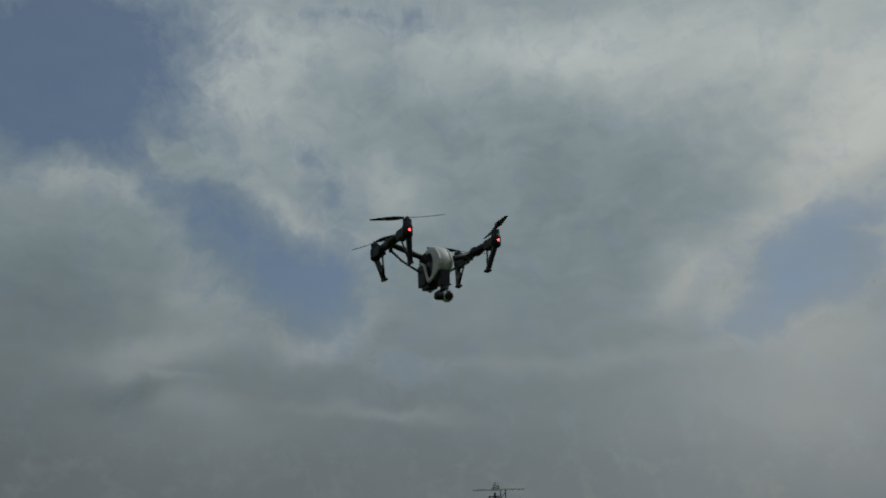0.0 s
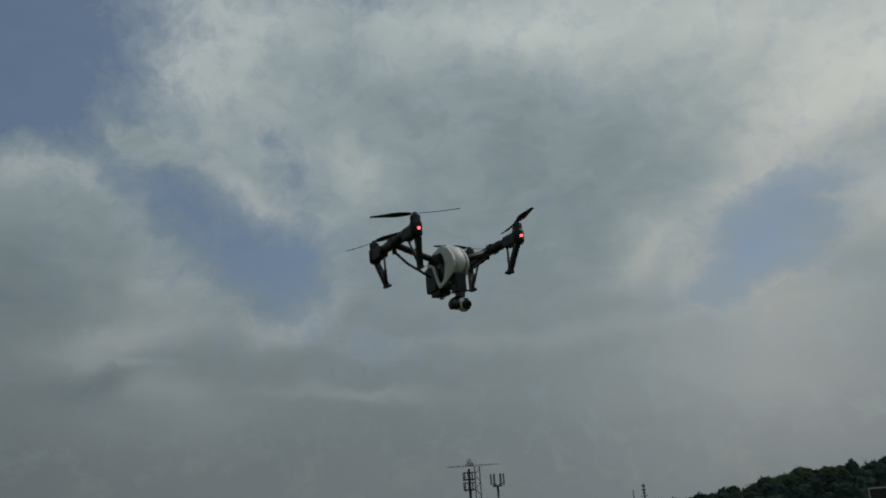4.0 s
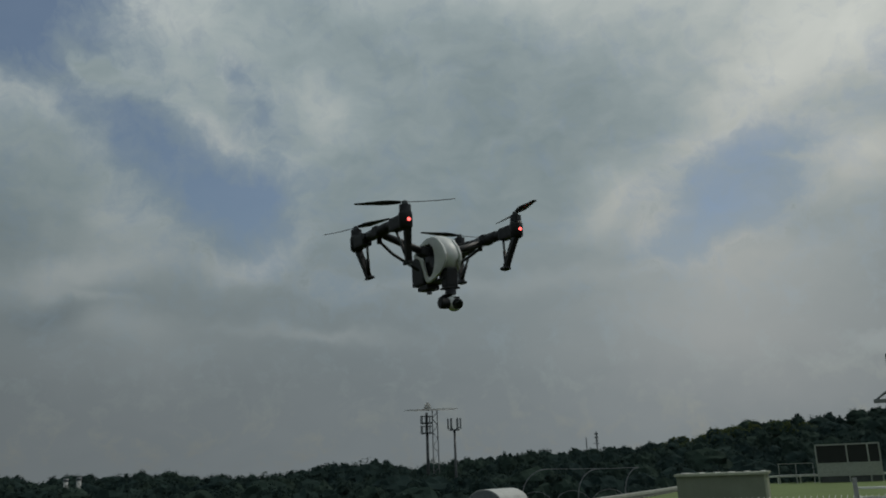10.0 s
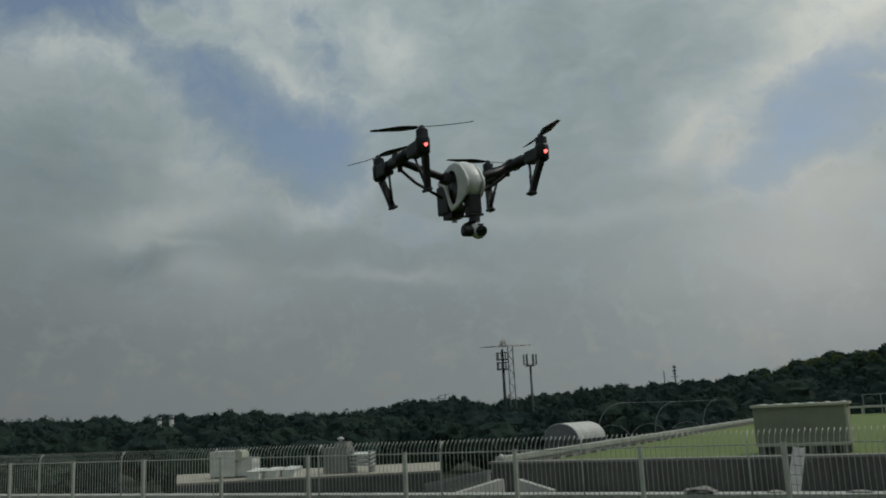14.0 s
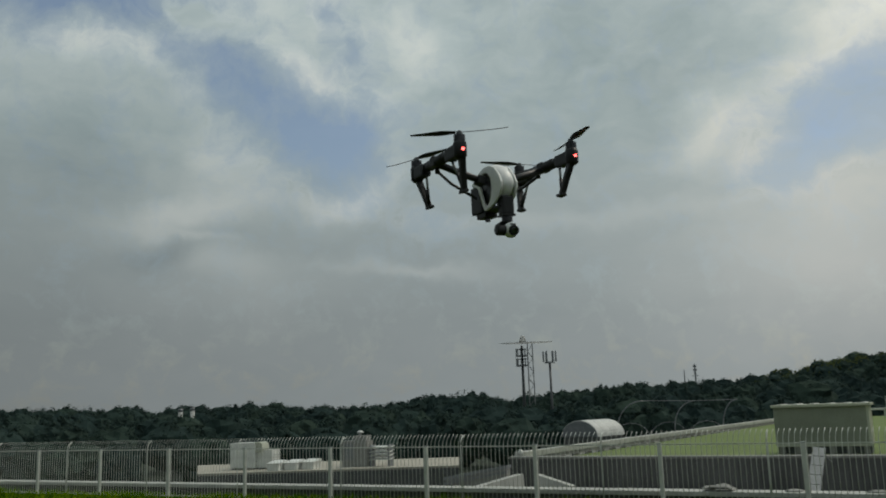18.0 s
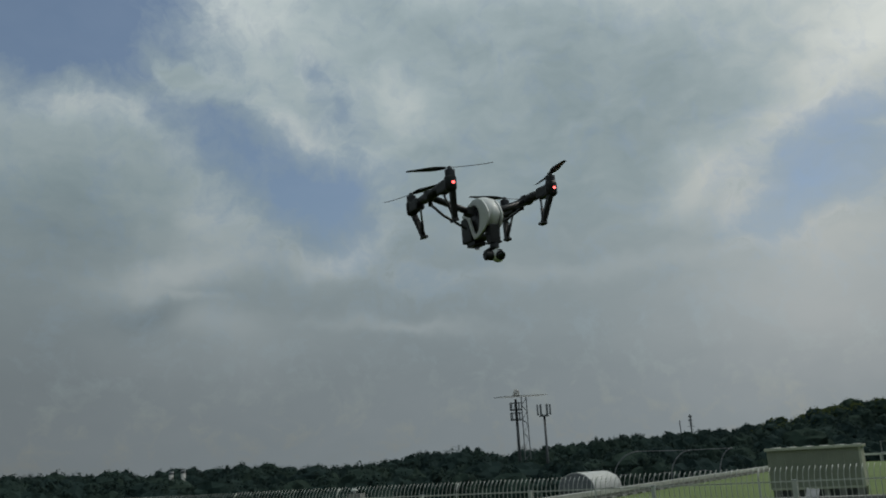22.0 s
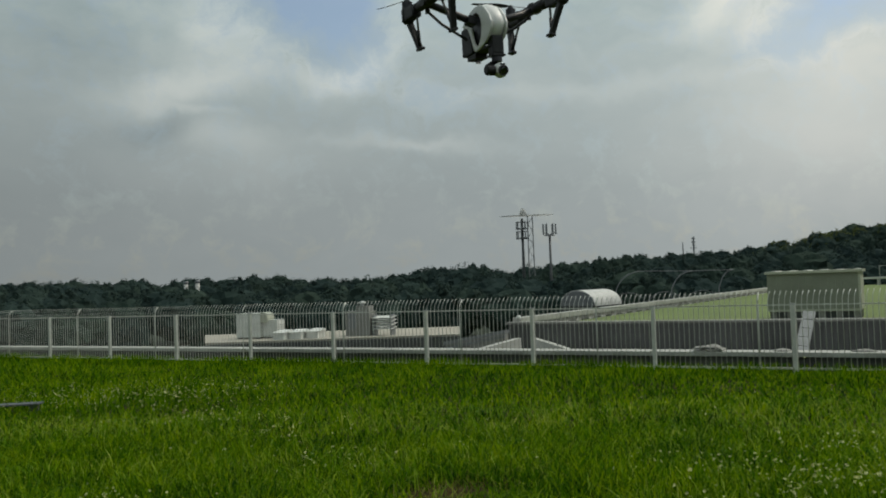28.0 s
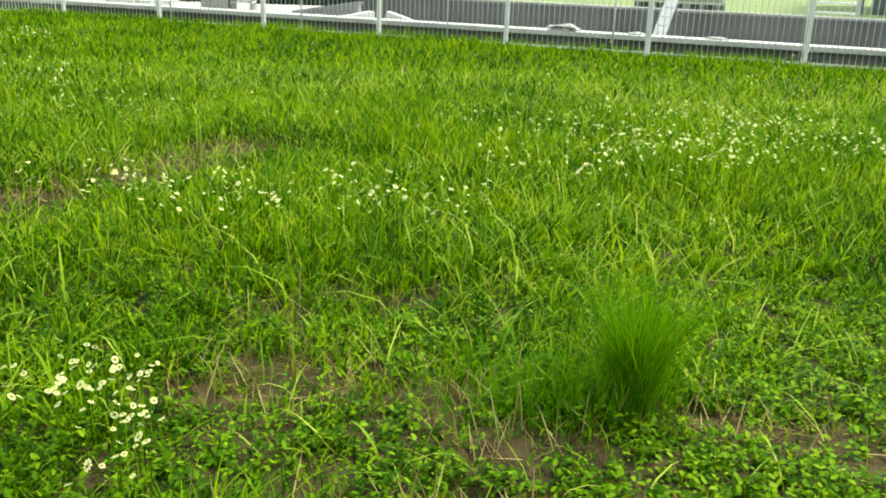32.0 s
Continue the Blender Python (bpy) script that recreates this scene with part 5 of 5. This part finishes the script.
def build_meadow():
    rng = np.random.default_rng(11)
    for name, n, y0, y1, h0, h1, w, seed in (("grass_near", 150000, 1.7, 4.6, 0.05, 0.20, 0.0056, 1), ("grass_middle", 150000, 4.4, 9.2, 0.08, 0.27, 0.0078, 2), ("grass_far", 150000, 9.0, 26.0, 0.11, 0.28, 0.0135, 3)):
        x, y = scatter(n, y0, y1, 0.70, rng)
        keep = before_fence(x, y, -0.42) & (rng.uniform(0, 1, n) > bare(x, y) * 0.95)
        thick = 0.5 + 0.5 * lumpy(x, y, 1.1, 1.0) + 0.35 * lumpy(x, y, 3.7, 2.0)
        fine = np.clip(0.5 + 1.1 * lumpy(x, y, 13.0, 7.0), 0.1, 1.0)
        keep &= rng.uniform(0, 1, n) < (0.45 + 0.6 * thick) * np.where(y < 4.8, fine, 1.0)
        x, y, thick = x[keep], y[keep], thick[keep]
        # low where it is trodden, and just before a bare spot
        h = h0 + (h1 - h0) * rng.beta(1.6, 2.0, len(x))
        h *= (0.70 + 0.45 * np.clip(thick, 0, 1.2)) * (1 - 0.75 * np.maximum(bare(x, y + 0.16), bare(x, y + 0.34) * 0.8))
        if name == "grass_near":
            h *= 0.50 + 0.50 * np.clip((y - 2.5 - 0.35 * x) / 1.4, 0, 1)
        blades(name, x, y, h, w * rng.uniform(0.5, 1.6, len(x)), GRASS, "tall uneven bright green meadow grass", seed, droop=0.7, spread=0.42, fine=y0 < 8)
    # short growth between the blades
    x, y = scatter(110000, 4.2, 21.0, 0.70, rng)
    keep = before_fence(x, y, -0.2) & (rng.uniform(0, 1, len(x)) > bare(x, y))
    x, y = x[keep], y[keep]
    blades("short_grass", x, y, rng.uniform(0.05, 0.11, len(x)), rng.uniform(0.016, 0.030, len(x)), GRASS, "short dense green growth under the taller grass", 21, droop=0.9, spread=0.7, fine=False)
    # the rest of the roof, beside and behind
    s, d = rng.uniform(-33, 25, 50000), rng.uniform(-33, 0.3, 50000)
    x = np.concatenate([FX + U.x * s + N.x * d, rng.uniform(-6.5, 6.5, 50000)])
    y = np.concatenate([FY + U.y * s + N.y * d, rng.uniform(-5.5, 5.5, 50000)])
    keep = (y < 1.8) | (np.abs(x) > y * 0.69 + 0.7)
    x, y = x[keep], y[keep]
    blades("grass_around", x, y, rng.uniform(0.10, 0.26, len(x)), rng.uniform(0.018, 0.038, len(x)), GRASS, "uneven green meadow grass over the rest of the roof", 18, spread=0.5, fine=False)
    # a taller strip along the fence
    s, d = rng.uniform(-26, 14, 30000), rng.uniform(-1.3, 0.38, 30000)
    x, y = FX + U.x * s + N.x * d, FY + U.y * s + N.y * d
    tall = 0.75 + 0.5 * np.clip(lumpy(s, d, 2.3, 6.0), -0.5, 1)
    blades("fence_grass", x, y, rng.uniform(0.10, 0.27, len(x)) * tall, rng.uniform(0.009, 0.018, len(x)), GRASS, "tall green grass along the foot of the fence", 17, fine=False)
    # long arching blades among them
    x, y = scatter(20000, 2.0, 11.0, 0.70, rng)
    keep = (rng.uniform(0, 1, len(x)) > bare(x, y)) & (rng.uniform(0, 1, len(x)) < 0.08 + 0.75 * np.clip((y - 2.8 - 0.45 * x) / 1.2, 0, 1)) & (rng.uniform(0, 1, len(x)) < 0.15 + 1.0 * np.clip(0.5 + lumpy(x, y, 1.7, 3.0), 0, 1))
    x, y = x[keep], y[keep]
    h = rng.uniform(0.12, 0.32, len(x)) * (0.55 + 0.45 * np.clip((y - 2.2 - 0.3 * x) / 1.4, 0, 1)) * (1 - 0.6 * bare(x, y + 0.25))
    blades("long_grass", x, y, h, rng.uniform(0.006, 0.012, len(x)), GRASS_PALE, "long arching pale green blades of grass", 7, droop=1.1, spread=0.6)
    # thin pale stalks, added to imitate bright highlights along the blades
    x, y = scatter(17000, 2.2, 11.0, 0.70, rng)
    keep = (rng.uniform(0, 1, len(x)) > bare(x, y) * 0.7) & (rng.uniform(0, 1, len(x)) < 0.25 + 0.8 * np.clip(0.5 + lumpy(x, y, 2.6, 8.0), 0, 1))
    x, y = x[keep], y[keep]
    blades("highlight_stalks", x, y, rng.uniform(0.10, 0.30, len(x)) * np.clip(0.45 + (y - 2.2) / 3.5, 0.45, 1), rng.uniform(0.0022, 0.0042, len(x)) * (1 + y / 9), STALK, "thin pale stalks in place of highlights among the grass", 16, droop=1.0, spread=0.55)
    # straw on the bare spots
    xs, ys = [], []
    for bx, by, rx, ry in BARE:
        k = int((620 if by < 4 else 330) * rx * ry / 0.15)
        xs.append(bx + rng.normal(0, rx * 0.62, k))
        ys.append(by + rng.normal(0, ry * 0.62, k))
    x, y = np.concatenate(xs), np.concatenate(ys)
    blades("dry_straw", x, y, rng.uniform(0.05, 0.20, len(x)), rng.uniform(0.0022, 0.005, len(x)), STRAW, "dry brown straw on trampled soil", 8, droop=0.15, spread=1.6, category="straw")
    # rosettes of low rounded leaves between the blades near the camera
    x, y = scatter(21000, 1.9, 4.8, 0.62, rng)
    keep = (rng.uniform(0, 1, len(x)) < 0.45 + 0.65 * np.clip(0.5 + lumpy(x, y, 2.3, 5.0), 0, 1)) & (rng.uniform(0, 1, len(x)) > bare(x, y) * 1.25) & (rng.uniform(0, 1, len(x)) < np.clip((4.6 - y) / 1.6, 0.10, 1))
    cx, cy = x[keep], y[keep]
    per = 14
    a, q = rng.uniform(0, math.tau, (len(cx), per)), np.abs(rng.normal(0.018, 0.016, (len(cx), per)))
    x, y = (cx[:, None] + q * np.cos(a)).ravel(), (cy[:, None] + q * np.sin(a)).ravel()
    z = np.repeat(ground_z(cx, cy), per) + rng.uniform(0.004, 0.055, len(x)) * np.repeat(rng.uniform(0.4, 1.3, len(cx)), per)
    leaf_cover("low_leaves", x, y, z, rng.uniform(0.005, 0.0135, len(x)), CLOVER, "low rounded green leaves covering the soil", 15)
    # the dark upright tuft
    k = 1100
    a, q = rng.uniform(0, math.tau, k), np.abs(rng.normal(0, 0.050, k))
    blades("grass_tuft", 1.25 + q * np.cos(a), 3.17 + q * np.sin(a), 0.10 + 0.44 * rng.beta(2.2, 1.6, k), rng.uniform(0.0014, 0.0030, k), GRASS_DARK, "dense dark green upright tuft of fine grass", 9, droop=0.45, spread=0.17)
    k = 1400
    blades("fine_grass", 1.02 + rng.normal(0, 0.17, k), 3.22 + rng.normal(0, 0.10, k), rng.uniform(0.05, 0.20, k), rng.uniform(0.002, 0.004, k), GRASS_DARK, "fine dark green grass beside the tuft", 19, droop=0.5, spread=0.45)
    # a low arching clump among the flowers
    k = 900
    blades("grass_clump", 0.14 + rng.normal(0, 0.12, k), 2.48 + rng.normal(0, 0.08, k), rng.uniform(0.08, 0.25, k), rng.uniform(0.003, 0.006, k), GRASS, "arching bright green clump of grass", 20, droop=0.9, spread=0.6)


def flowers():
    """White daisy-like flowers on thin stalks, in drifts."""
    rng = np.random.default_rng(21)
    spots = []
    for cx, cy, rx, ry, n in ((-0.90, 2.40, 0.12, 0.05, 12), (-0.70, 2.40, 0.09, 0.05, 11), (-0.52, 2.26, 0.09, 0.05, 11), (-0.40, 2.41, 0.05, 0.03, 7), (0.0, 2.39, 0.03, 0.03, 6), (0.05, 2.14, 0.03, 0.02, 3), (-0.29, 2.13, 0.05, 0.03, 2), (-0.35, 3.05, 0.12, 0.07, 24), (-0.24, 3.14, 0.09, 0.05, 10),
                              (-0.12, 2.93, 0.06, 0.05, 12), (-0.09, 2.76, 0.05, 0.05, 9), (-0.51, 2.68, 0.03, 0.03, 2), (3.1, 6.5, 0.6, 0.35, 120), (2.2, 5.8, 0.6, 0.25, 60), (1.5, 6.5, 0.35, 0.2, 40), (0.2, 4.45, 0.42, 0.12, 60), (-0.70, 4.65, 0.22, 0.10, 34), (0.7, 4.4, 0.2, 0.1, 12), (2.72, 5.75, 0.5, 0.25, 70), (2.1, 5.95, 0.22, 0.15, 24), (1.53, 5.4, 0.25, 0.12, 22),
                              (-4.9, 11.4, 1.1, 0.6, 380), (-3.4, 9.2, 0.5, 0.3, 60), (-2.2, 8.0, 0.5, 0.3, 30), (-1.43, 6.76, 0.25, 0.15, 22), (-2.63, 5.52, 0.14, 0.16, 22), (-1.94, 3.4, 0.16, 0.08, 14), (3.0, 4.2, 0.8, 0.5, 14), (5.0, 9.0, 1.5, 1.5, 60), (0.5, 8.5, 4.0, 1.6, 70)):
        spots.append(np.stack([cx + rng.normal(0, rx, n), cy + rng.normal(0, ry, n)], 1))
    p = np.concatenate(spots)
    p = np.concatenate([p, (p + rng.normal(0, 0.022, p.shape))[rng.uniform(0, 1, len(p)) < 0.7]])
    p = p[before_fence(p[:, 0], p[:, 1], 0.4) & (p[:, 1] > 1.6)]
    n = len(p)
    h = np.where(p[:, 1] < 4, rng.uniform(0.13, 0.26, n), rng.uniform(0.26, 0.42, n))
    blades("flower_stalks", p[:, 0], p[:, 1], h, np.full(n, 0.003), CLOVER, "thin green flower stalks", 12, droop=0.0, spread=0.0, category="flower")
    z = ground_z(p[:, 0], p[:, 1]) + h - 0.012
    vs, fs, cs, cf = [], [], [], []
    for i in range(n):
        r = rng.uniform(0.0065, 0.0115) if p[i, 1] < 4 else rng.uniform(0.007, 0.012)
        tilt = rng.normal(0, 0.45, 2)
        for k in range(9):
            a = k * math.tau / 9
            for rad, off in ((0.25, 0), (0.8, -0.27), (1.0, 0), (0.8, 0.27)):
                x, y = r * rad * math.cos(a + off), r * rad * math.sin(a + off)
                vs.append((p[i, 0] + x, p[i, 1] + y, z[i] + x * tilt[0] + y * tilt[1] - r * 0.15 * rad))
            fs.append(range(len(vs) - 4, len(vs)))
        for k in range(6):
            a = k * math.tau / 6
            x, y = r * 0.22 * math.cos(a), r * 0.22 * math.sin(a)
            cs.append((p[i, 0] + x, p[i, 1] + y, z[i] + x * tilt[0] + y * tilt[1] + 0.002))
        cf.append(range(len(cs) - 6, len(cs)))
    tagged(raw("white_flowers", vs, [list(f) for f in fs], PETAL), "small white daisy-like flowers in the grass", "flowers", kind="stuff")
    tagged(raw("flower_centres", cs, [list(f) for f in cf], PISTIL), "yellow centres of the small white flowers", "flowers", kind="stuff")


build_meadow()
flowers()
